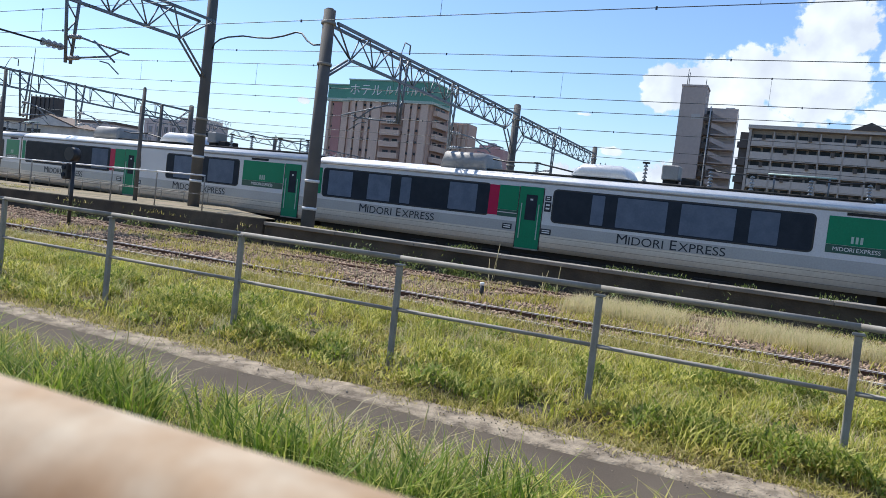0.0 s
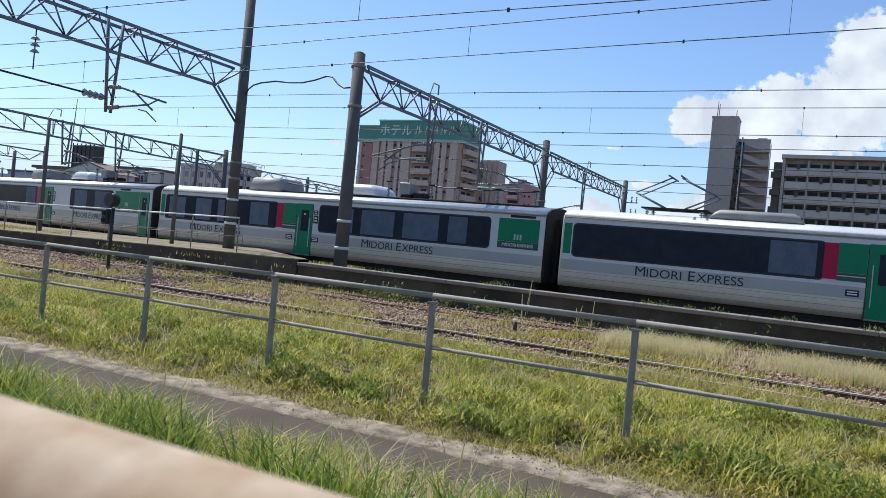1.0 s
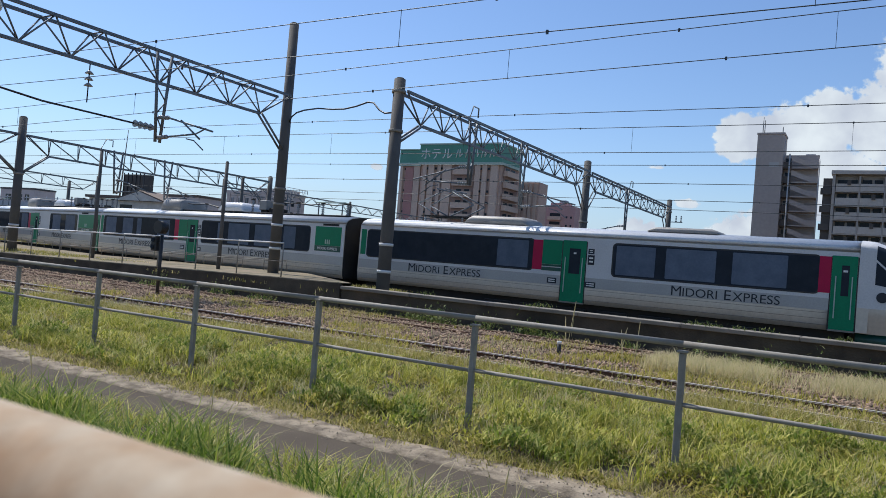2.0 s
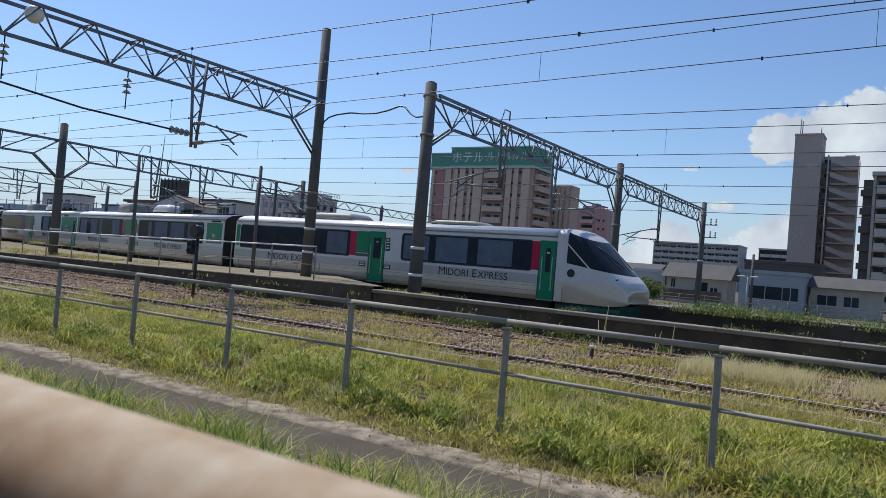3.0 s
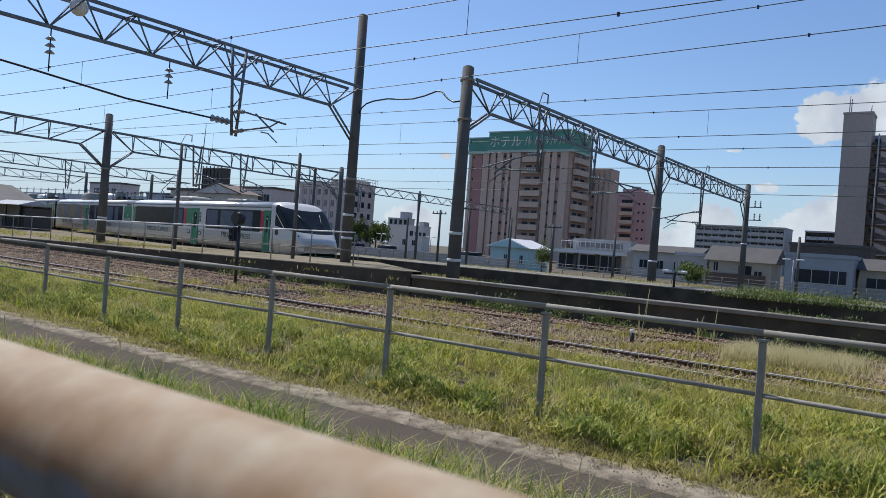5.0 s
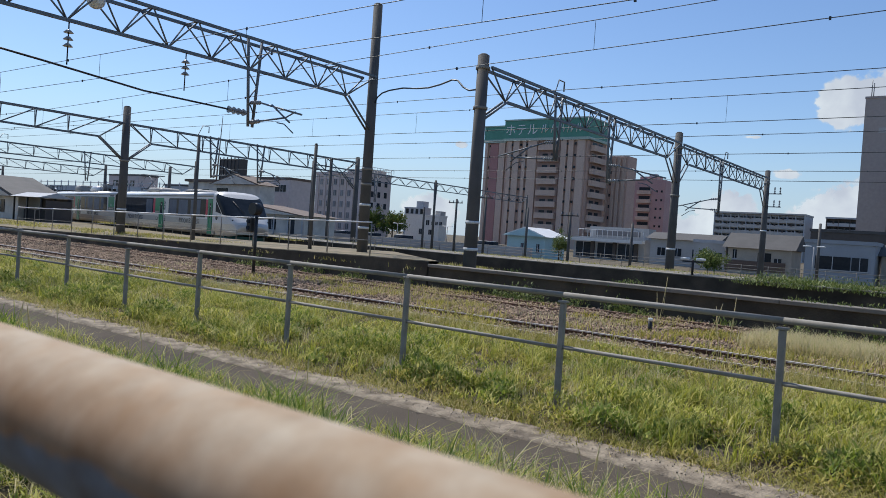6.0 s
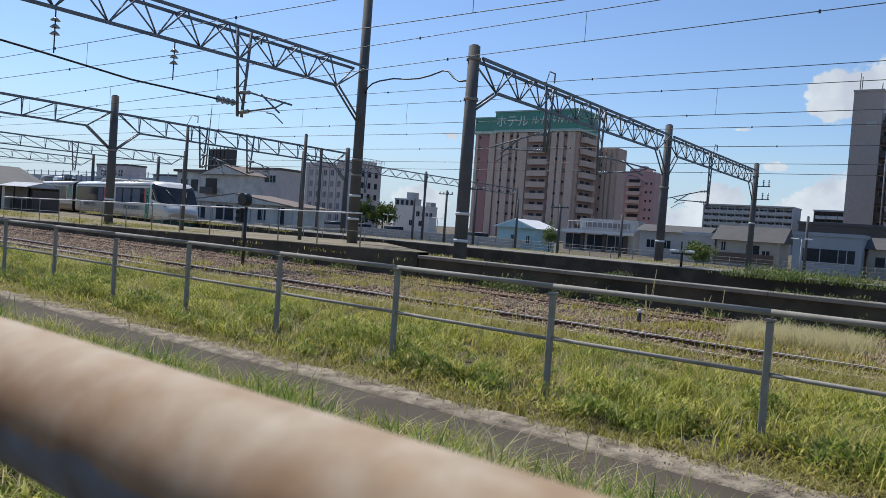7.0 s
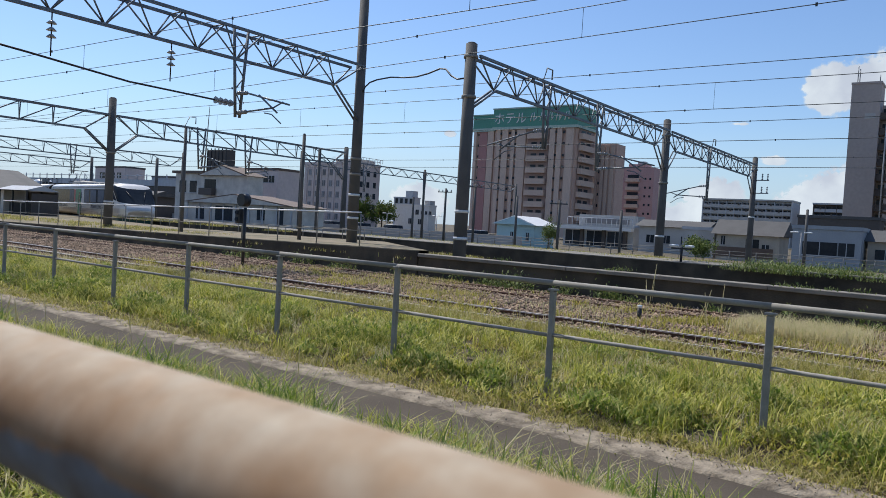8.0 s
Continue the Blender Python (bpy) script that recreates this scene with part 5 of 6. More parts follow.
wall_box(b, "stair_head", -137.0, -134.5, 165.5, 168, 8.76, 10.6, M_GREYB)
for f in range(3):
    for k in range(4):
        wall_box(b, "window", -140.4 + 1.8 * k, -139.4 + 1.8 * k, 164.94, 165.1, 1.5 + 2.7 * f, 2.9 + 2.7 * f, M_WIN)

# brown block beside the near gantry pole
b = thing("brown_office_block", "grey-brown flat-roofed block with rows of small windows", "building")
wall_box(b, "wall", -129.2, -112.6, 118.6, 126.4, 0, 13.5, M_BROWN)
wall_box(b, "parapet", -129.3, -112.5, 118.5, 126.5, 13.51, 14.1, M_BROWN)
wall_box(b, "roof_room", -120.5, -113.4, 120.0, 125.5, 14.11, 14.9, M_PLASTER, "pale rooftop room")
for f in range(5):
    z = 1.2 + 2.5 * f
    for k in range(7):
        x = -127.6 + 2.25 * k
        o = wall_box(b, "window", x, x + 0.9, 118.54, 118.7, z, z + 1.25, M_WINL)
        wall_box(o, "frame", x + 0.42, x + 0.48, 118.5, 118.538, z, z + 1.25, M_GREYB)
        wall_box(o, "sill", x - 0.1, x + 1.0, 118.45, 118.535, z - 0.14, z - 0.02, M_PLASTER)
    for k in range(3):
        y = 119.8 + 2.2 * k
        wall_box(b, "window", -112.7, -112.54, y, y + 0.9, z, z + 1.25, M_WIN)
for k in range(7):
    wall_box(b, "pier", -128.3 + 2.25 * k, -128.0 + 2.25 * k, 118.38, 118.59, 0, 13.4, M_BROWN, "shallow pier between the windows")
for k in range(9):
    part("railing_post", tube((-112.6, 118.7 + 0.95 * k, 14.1), (-112.6, 118.7 + 0.95 * k, 15.3), 0.05, seg=5), M_WHITE, b)
for z in (14.7, 15.3):
    part("railing", tube((-112.6, 118.6, z), (-112.6, 126.4, z), 0.06, seg=5), M_WHITE, b)
part("railing", tube((-120.5, 118.6, 15.2), (-112.6, 118.6, 15.3), 0.05, seg=5), M_WHITE, b)

# large old house by the left gantry
b = thing("plaster_house", "old two-storey plaster house with a brown gable roof", "house")
wall_box(b, "wall", -92.0, -85.5, 60.5, 65, 0, 6.5, M_PLASTERO)
wall_box(b, "parapet", -92.4, -85.4, 60.1, 65.2, 6.51, 6.85, M_ROOFB, "thin brown eaves")
wall_box(b, "wall", -85.45, -75.6, 60, 62.4, 0, 6.2, M_PLASTERO, "pale gable-end wing")
gable_roof(b, -85.3, -75.7, 60, 62.3, 6.21, 1.35, M_ROOFB, "y", face=M_PLASTERO)
wall_box(b, "roof_tank", -85.4, -81.3, 60.8, 62.2, 6.5, 9.7, M_APTD, "dark rooftop tank")
for k in range(6):
    wall_box(b, "tank_rib", -85.4 + 0.8 * k, -85.28 + 0.8 * k, 60.7, 60.79, 6.5, 9.9, M_BLACK)
for x in (-91.0, -88.6):
    o = wall_box(b, "window", x, x + 1.5, 60.45, 60.6, 3.9, 5.5, M_WIN)
    wall_box(o, "frame", x - 0.1, x + 1.6, 60.36, 60.445, 3.75, 3.88, M_GREYB)
o = wall_box(b, "window", -84.6, -82.2, 59.95, 60.1, 4.3, 5.7, M_WIN)
wall_box(o, "frame", -84.7, -82.1, 59.88, 59.945, 4.15, 4.28, M_GREYB)
o = wall_box(b, "balcony", -84.8, -82.0, 59.2, 59.87, 3.6, 4.5, M_APTD, "dark balcony with hung washing")
part("mast", tube((-87.0, 61.5, 6.86), (-86.4, 61.5, 15.7), 0.12, 0.04, 6), M_GALV, b, "slim leaning aerial mast")
b = house("plaster_house", "single-storey plaster building with a low gable roof", -79.5, -60.2, 54, 60, 2.5, M_PLASTERO, M_ROOFB, 1.15, "y", wins=((-77.6, 0.5, 1.6, 1.5), (-73.8, 0.5, 3.2, 1.7), (-66.2, 0.8, 1.3, 1.3), (-63.0, 0.4, 1.2, 1.9)))
for k in range(9):
    wall_box(b, "pilaster", -79.4 + 2.35 * k, -79.2 + 2.35 * k, 53.9, 53.99, 0, 2.45, M_GREYB)
house("dark_house", "brown balconied block behind the plaster house", -94.5, -84.0, 72, 82, 8.0, M_BROWN, M_ROOFB, flat=True, wins=((-91.2, 6.2, 2.2, 1.0), (-88.2, 6.2, 2.0, 1.0), (-86.0, 6.2, 1.2, 1.0)))
house("low_shed", "low grey storage shed by the tracks", -100.0, -92.5, 47, 55, 2.6, M_GREYB, M_ROOFT, 0.9, wins=((-99, 0.6, 1.8, 1.3), (-96, 0.6, 1.8, 1.3)))
house("station_building", "long dark station canopy building far along the line", -190, -104, 64, 74, 3.2, M_APTD, M_ROOFT, 0.9)
house("far_block", "small dark block on the skyline", -158, -146, 84, 92, 9.4, M_BROWN, M_ROOFT, flat=True, wins=((-156, 7.2, 2, 1.2), (-152, 7.2, 2, 1.2), (-149, 7.2, 1.5, 1.2)))
house("far_block", "low flat building on the skyline", -142.5, -136.5, 88, 96, 7.8, M_GREYB, M_ROOFT, flat=True)
sh = thing("platform_shelter", "dark open platform shelter with a pale canopy roof", "shelter")
for x in (-65.6, -63.2, -60.8):
    for y in (26.9, 29.1):
        part("post", boxm(x - 0.06, x + 0.06, y - 0.06, y + 0.06, 0.2, 2.3), M_BLACK, sh)
wall_box(sh, "back_wall", -65.7, -60.7, 29.2, 29.3, 0.2, 2.3, M_APTD, "dark boarded back")
wall_box(sh, "side_wall", -60.68, -60.6, 27.2, 29.2, 0.2, 2.1, M_APTD, "dark boarded end")
wall_box(sh, "counter", -65.4, -61.0, 27.6, 28.3, 0.2, 1.3, M_UNDER, "dark waiting-room front")
gable_roof(sh, -65.6, -60.8, 26.9, 29.1, 2.32, 0.4, M_GREYB, "x", 0.25)
house("platform_house", "pale gabled building at the platform end", -80.0, -66.3, 27.5, 31, 2.3, M_PLASTERO, M_ROOFT, 1.9, "y", wins=((-70.5, 0.9, 1.6, 1.1), (-75.5, 0.9, 1.6, 1.1)))
deck = thing("elevated_deck", "long grey elevated deck with a row of railing posts", "building")
wall_box(deck, "deck", -240, -107, 72, 82, 3.4, 5.6, M_APTD, "dark concrete deck edge")
wall_box(deck, "parapet", -240, -107, 71.8, 71.98, 5.2, 6.2, M_GREYB, "grey parapet")
for k in range(16):
    wall_box(deck, "pier", -236 + 8.5 * k, -235 + 8.5 * k, 73, 74, 0, 3.38, M_GREYB)
for k in range(44):
    part("railing_post", tube((-238 + 3 * k, 71.9, 6.2), (-238 + 3 * k, 71.9, 7.2), 0.09, seg=5), M_GREYB, deck)
part("railing", tube((-239, 71.9, 6.9), (-107, 71.9, 6.9), 0.06, seg=5), M_GREYB, deck)
p = strip("yard_wall", [-190, -40], lambda x: 68.0, lambda x: 68.2, -0.6, lambda x: 0.75, M_PLASTER)
tagged(p, "long white boundary wall beyond the yard", "wall", kind="structure")
yf = thing("yard_fence", "grey mesh fence along the yard edge", "fence")
for k in range(40):
    x = -62 + 2.2 * k
    part("post", tube((x, 66.2, -0.5), (x, 66.2, 0.75), 0.035, seg=5), M_GALV, yf)
for z in (0.1, 0.4, 0.7):
    part("rail", tube((-62, 66.2, z), (24, 66.2, z), 0.025, seg=5), M_GALV, yf)
for x, y in ((-66.0, 76.0), (-59.0, 78.0), (-12.0, 64.0)):
    lamp = thing("street_lamp", "slim white twin-headed street lamp", "street lamp", "street lamps")
    part("post", tube((x, y, -0.5), (x, y, 2.6), 0.05, seg=6), M_PLASTER, lamp)
    for s in (-0.5, 0.5):
        part("lamp_head", boxm(x + s - 0.3, x + s + 0.3, y - 0.12, y + 0.12, 2.58, 2.68, 0.03), M_WHITE, lamp)
for k, (x, c) in enumerate(((-74, M_WHITE), (-68.5, M_GREYB), (-63, M_WHITE), (-50.0, M_WHITE))):
    v = thing("parked_car", "small parked car by the far street", "car", "parked cars")
    y = 71.0
    part("body", boxm(x, x + 3.9, y, y + 1.6, -0.05, 0.55, 0.14), c, v)
    part("cabin", loft([[(x + a, y + s, z) for s, z in ((0.12, 0.53), (0.3, 1.08), (1.3, 1.08), (1.48, 0.53))] for a in (0.6, 2.9)]), M_GLASS, v, "dark glazed cabin")
    part("roof", boxm(x + 0.9, x + 2.6, y + 0.3, y + 1.3, 1.085, 1.14, 0.02), c, v)
    for a in (0.75, 3.1):
        part("wheel", tube((x + a, y - 0.02, -0.08), (x + a, y + 0.18, -0.08), 0.32, seg=14), M_BLACK, v)


# ---- vegetation ----
def blades(name, label, pts, height, width, material, seed, lean=0.5, category="grass"):
    """Bent tapering blades, three triangles each, rooted at pts (n x 3)."""
    rng = np.random.default_rng(seed)
    n = len(pts)
    h = height * rng.uniform(0.45, 1.25, n) if np.isscalar(height) else height * rng.uniform(0.6, 1.2, n)
    w = width * rng.uniform(0.6, 1.4, n)
    a = rng.uniform(0, 2 * np.pi, n)
    ln = h * lean * rng.uniform(0.1, 1.2, n)
    d = np.stack([np.cos(a), np.sin(a), 0 * a], 1)
    s = np.stack([-np.sin(a), np.cos(a), 0 * a], 1) * w[:, None]
    up = np.array([0, 0, 1.0])
    mid = pts + d * (ln * 0.35)[:, None] + up * (h * 0.62)[:, None]
    tip = pts + d * ln[:, None] + up * (h * np.where(rng.random(n) < 0.4, 0.85, 1.0))[:, None]
    v = np.stack([pts - s, pts + s, mid - s * 0.75, mid + s * 0.75, tip], 1).reshape(-1, 3)
    k = np.arange(n)[:, None] * 5
    tri = np.concatenate([k + [0, 1, 3], k + [0, 3, 2], k + [2, 3, 4]], 1).reshape(-1, 3)
    me = bpy.data.meshes.new(name)
    me.vertices.add(len(v))
    me.vertices.foreach_set("co", v.astype(np.float32).ravel())
    me.loops.add(tri.size)
    me.loops.foreach_set("vertex_index", tri.astype(np.int32).ravel())
    me.polygons.add(len(tri))
    me.polygons.foreach_set("loop_start", np.arange(0, tri.size, 3, dtype=np.int32))
    me.update(calc_edges=True)
    me.materials.append(material)
    ob = new(name, me)
    return tagged(ob, label, category, kind="stuff")


def field(seed, n, x0, x1, y0, y1, patch=0.0, freq=0.6, z=0.0, near=True):
    """Random roots; denser towards the viewer's end, thinned where noise is low."""
    rng = np.random.default_rng(seed)
    x = x1 - (x1 - x0) * rng.random(n) ** (1.5 if near else 1.0)
    y = rng.uniform(y0, y1, n)
    if patch > -1:
        f = np.array([noise.noise((a * freq, b * freq, seed * 1.7)) for a, b in zip(x, y)])
        keep = f > patch + rng.normal(0, 0.12, n)
        x, y = x[keep], y[keep]
    return np.stack([x, y, np.full(len(x), z)], 1)


def clumps(seed, count, per, x0, x1, y0, y1, spread, z=0.0, rise=0.0, patch=0):
    rng = np.random.default_rng(seed)
    m = count * 3 if patch else count
    c = np.stack([x1 - (x1 - x0) * rng.random(m) ** 1.3, rng.uniform(y0, y1, m)], 1)
    if patch:
        f = np.array([noise.noise((a * 0.55, b * 0.8, 4.2)) for a, b in c]) * patch + rng.normal(0, 0.10, m)
        c = c[np.argsort(-f)][:count]
    c = np.repeat(c, per, 0) + rng.normal(0, spread, (count * per, 2))
    up = z + rise * np.abs(rng.normal(0, 0.6, (len(c), 1))) * np.repeat(rng.uniform(0.4, 1.2, (count, 1)), per, 0)
    return np.concatenate([c, up], 1)


def mounds(seed, n, x0, x1, y0, y1, freq, low, high, z=0.0):
    """Leaf roots filling uneven weed mounds, with bare ground between them."""
    rng = np.random.default_rng(seed)
    x, y = x1 - (x1 - x0) * rng.random(n) ** 1.4, rng.uniform(y0, y1, n)
    f = np.array([noise.noise((a * freq, b * freq * 1.2, seed)) + 0.5 * noise.noise((a * freq * 2.7, b * freq * 2.7, seed + 9)) for a, b in zip(x, y)])
    h = np.clip((f - low) * 1.6, 0, 1) ** 0.7 * high
    keep = h > 0.01
    return np.stack([x, y, z + h * rng.random(n) ** 0.45], 1)[keep]


blades("near_grass", "tall lush green grass clumps beside the path", clumps(21, 30, 300, -9.0, 2.5, 2.0, 3.65, 0.12), 0.42, 0.0072, M_NEAR, 21, 1.1)
TALL = ((-4.18, 3.15), (-3.82, 3.23), (-3.45, 3.30), (-2.71, 3.26), (-2.38, 3.25), (-2.18, 3.31), (-1.14, 3.45), (-0.95, 3.42))
rng = np.random.default_rng(60)
tall = np.repeat(np.array(TALL), 190, 0) + rng.normal(0, 0.09, (len(TALL) * 190, 2))
blades("near_tall_clumps", "dense upright clumps of tall bright green grass", np.concatenate([tall, np.zeros((len(tall), 1))], 1), 0.42, 0.0072, M_NEAR, 60, 1.0)
blades("near_grass_small", "small green grass tufts beside the path", clumps(47, 150, 60, -10.0, 2.5, 1.6, 3.9, 0.09), 0.24, 0.0058, M_NEAR, 47, 1.4)
blades("near_grass_mixed", "mixed green and dry grass beside the path", field(22, 56000, -14, 3, -1.5, 4.0, 0.05, 1.3), 0.12, 0.0045, M_GRASS, 22, 2.0)
blades("near_dry_grass", "fine dry grass between the green clumps", clumps(46, 110, 50, -10, 2.5, 1.8, 4.3, 0.16), 0.22, 0.0034, M_STRAW, 46, 1.7)
blades("near_weed_mounds", "low leafy weeds among the grass", mounds(48, 40000, -10, 2.5, 1.5, 4.0, 1.6, 0.0, 0.16), 0.05, 0.007, M_VERGE, 48, 2.2)
blades("path_edge_grass", "sparse grass creeping over the path edge", clumps(23, 240, 44, -12, 2.5, 3.5, 4.45, 0.11), 0.15, 0.0042, M_VERGE, 23, 1.9)
blades("verge_grass", "short yellowish green grass around the fence", field(24, 100000, -26, 3, 5.6, 10.3, 0.16, 1.5), 0.08, 0.0042, M_GRASS, 24, 2.2)
blades("verge_tufts", "bright green grass tufts under the fence", clumps(25, 420, 60, -24, 3, 5.8, 9.3, 0.08), 0.24, 0.0050, M_VERGE, 25, 1.5)
blades("verge_green_mounds", "uneven mounds of leafy green weeds in the verge", mounds(36, 150000, -24, 3, 5.75, 9.2, 1.0, 0.16, 0.34), 0.058, 0.0085, M_LUSH, 36, 2.2)
blades("verge_pale_mounds", "uneven mounds of yellow-green weeds in the verge", mounds(52, 130000, -24, 3, 5.75, 9.5, 1.2, 0.10, 0.26), 0.055, 0.008, M_VERGE, 52, 2.2)
blades("verge_yellow_mounds", "low mounds of yellowish weeds in the verge", mounds(41, 110000, -24, 3, 5.65, 9.9, 1.9, 0.05, 0.15), 0.05, 0.0075, M_WEED, 41, 2.4)
blades("verge_dry_grass", "dry straw-coloured grass among the green", clumps(26, 330, 45, -28, 3, 6.3, 10.8, 0.16), 0.18, 0.0034, M_STRAW, 26, 1.8)
blades("verge_litter", "brown dead grass lying along the verge", clumps(45, 620, 70, -24, 3, 5.5, 9.8, 0.14), 0.05, 0.006, M_DEAD, 45, 3.0)
blades("shoulder_grass", "grass creeping over the crumbling path edge", clumps(39, 420, 40, -22, 3, 5.42, 5.75, 0.09), 0.08, 0.005, M_GRASS, 39, 2.0)
blades("far_verge_grass", "rough grass further along the fence", field(27, 60000, -75, -22, 2.0, 9.6, -0.3, 0.4), 0.20, 0.010, M_GRASS, 27, 1.3)
blades("straw_grass", "pale feathery dry grass between the tracks", field(28, 42000, -3.6, 9, 13.2, 15.0, -0.05, 0.7, near=False), 0.30, 0.0036, M_STRAW, 28, 1.2)
blades("track_grass", "patchy weeds growing in the ballast", field(29, 60000, -17, 6, 9.8, 16.9, 0.26, 0.45), 0.13, 0.006, M_GRASS, 29, 1.2)
blades("track_straw", "dry grass patches in the ballast", field(37, 12000, -22, 6, 9.6, 14.5, 0.3, 0.4), 0.15, 0.006, M_STRAW, 37, 0.9)
blades("track_side_grass", "taller mixed grass hiding the first rail", field(44, 30000, -17, 5, 9.9, 10.66, -0.08, 0.55), 0.17, 0.005, M_GRASS, 44, 1.2)
blades("track_weeds", "green weeds between the old tracks", clumps(30, 90, 100, -20, 4, 10.0, 14.8, 0.2), 0.15, 0.008, M_WEED, 30, 1.3)
blades("wall_foot_weeds", "green weeds at the foot of the dark wall", clumps(31, 50, 90, -22, 8, 16.5, 17.05, 0.14, rise=0.3), 0.07, 0.014, M_BUSH, 31, 1.8)
blades("platform_weeds", "weeds growing along the old platform", clumps(32, 260, 60, -60, -13.7, 17.4, 21.5, 0.28, 0.5), 0.12, 0.009, M_GRASS, 32, 1.0)
blades("coping_weeds", "small tufts growing on the wall coping", clumps(33, 16, 50, -13, 6, 17.2, 17.5, 0.12, 0.69, rise=0.1), 0.05, 0.010, M_BUSH, 33, 1.0)
blades("far_platform_weeds", "dense green weeds along the far platform edge", clumps(34, 230, 170, -7.6, 14, TRACK_C + 1.5, TRACK_C + 4.5, 0.34, 0.55, rise=0.26), 0.12, 0.013, M_BUSH, 34, 1.8)
blades("yard_grass", "low weeds over the gravel yard", field(40, 60000, -70, 14, 32.5, 64, 0.0, 0.12, -0.31, near=False), 0.16, 0.03, M_BUSH, 40, 1.2)
blades("far_platform_grass", "sparse grass on the far platform", clumps(35, 160, 60, -60, -9, TRACK_C + 3.0, TRACK_C + 7.5, 0.3, 0.60), 0.15, 0.012, M_GRASS, 35, 1.0)


def stalks():
    rng = random.Random(5)
    tall = ((-3.0, 7.9, 1.32), (-2.2, 7.8, 1.18), (-2.35, 8.1, 1.05), (-3.15, 8.4, 1.1), (-6.6, 8.0, 1.1), (-2.9, 9.3, 1.0))
    for k in range(44):
        x, y = rng.uniform(-11, 1.2), rng.choice((rng.uniform(2.6, 4.2), rng.uniform(6.6, 9.5)))
        h = rng.uniform(0.45, 0.85)
        lx, ly = rng.uniform(-0.2, 0.2), rng.uniform(-0.1, 0.1)
        if k < len(tall):
            x, y, h = tall[k]
        t = thing("seed_stalk", "tall thin dry grass stalk with a seed head", "grass", "seed stalks")
        bm = wire_line([(x, y, -0.02), (x + lx * 0.3, y + ly * 0.3, h * 0.6), (x + lx, y + ly, h)], 0.003, 4)
        part("stem", bm, M_STRAW, t)
        bm = bmesh.new()
        rings = []
        for j in range(7):
            f = 0.70 + 0.30 * j / 6
            c = Vector((x + lx * f, y + ly * f, h * f))
            r = (0.004, 0.007, 0.009, 0.008, 0.007, 0.005, 0.002)[j] * rng.uniform(0.35, 0.65)
            rings.append([bm.verts.new(c + Vector((0.7 * r * math.cos(a), r * math.sin(a), rng.uniform(-0.01, 0.02)))) for a in (0, 1.26, 2.51, 3.77, 5.03)])
        for p, q in zip(rings, rings[1:]):
            for i in range(5):
                bm.faces.new((p[i], p[(i + 1) % 5], q[(i + 1) % 5], q[i]))
        part("seed_head", bm, M_STRAW, t)


stalks()


def ballast():
    """Loose broken stones between and beside the rails."""
    rng = np.random.default_rng(8)
    base = np.array([(1, 0, 0), (-1, 0, 0), (0, 1, 0), (0, -1, 0), (0, 0, 1), (0, 0, -1)], float)
    tri = np.array([(0, 2, 4), (2, 1, 4), (1, 3, 4), (3, 0, 4), (2, 0, 5), (1, 2, 5), (3, 1, 5), (0, 3, 5)])
    n = 80000
    x = 8 - 70 * rng.random(n) ** 1.5
    y = rng.choice([11.24, 13.4, 15.75], n) + rng.normal(0, 0.75, n)
    c = np.stack([x, y, 0.014 + rng.uniform(-0.02, 0.02, n)], 1)
    r = rng.uniform(0.025, 0.05, (n, 1, 1)) * rng.uniform(0.6, 1.3, (n, 6, 1))
    v = base[None] * r
    a = rng.uniform(0, 6.28, n)
    ca, sa = np.cos(a)[:, None], np.sin(a)[:, None]
    v = np.stack([v[..., 0] * ca - v[..., 1] * sa, v[..., 0] * sa + v[..., 1] * ca, v[..., 2] * 0.8 + v[..., 0] * 0.3], -1) + c[:, None]
    t = (tri[None] + np.arange(n)[:, None, None] * 6).reshape(-1, 3)
    me = bpy.data.meshes.new("ballast_stones")
    me.vertices.add(n * 6)
    me.vertices.foreach_set("co", v.astype(np.float32).ravel())
    me.loops.add(t.size)
    me.loops.foreach_set("vertex_index", t.astype(np.int32).ravel())
    me.polygons.add(len(t))
    me.polygons.foreach_set("loop_start", np.arange(0, t.size, 3, dtype=np.int32))
    me.update(calc_edges=True)
    me.materials.append(M_BALLAST)
    tagged(new("ballast_stones", me), "brown broken stone ballast", "ballast", kind="stuff")
    p = strip("ballast_bed", [-80, 30], lambda x: 9.9, lambda x: 17.1, -0.2, lambda x: 0.006, M_BALLAST)
    tagged(p, "brown stony track bed", "ballast", kind="structure")


ballast()


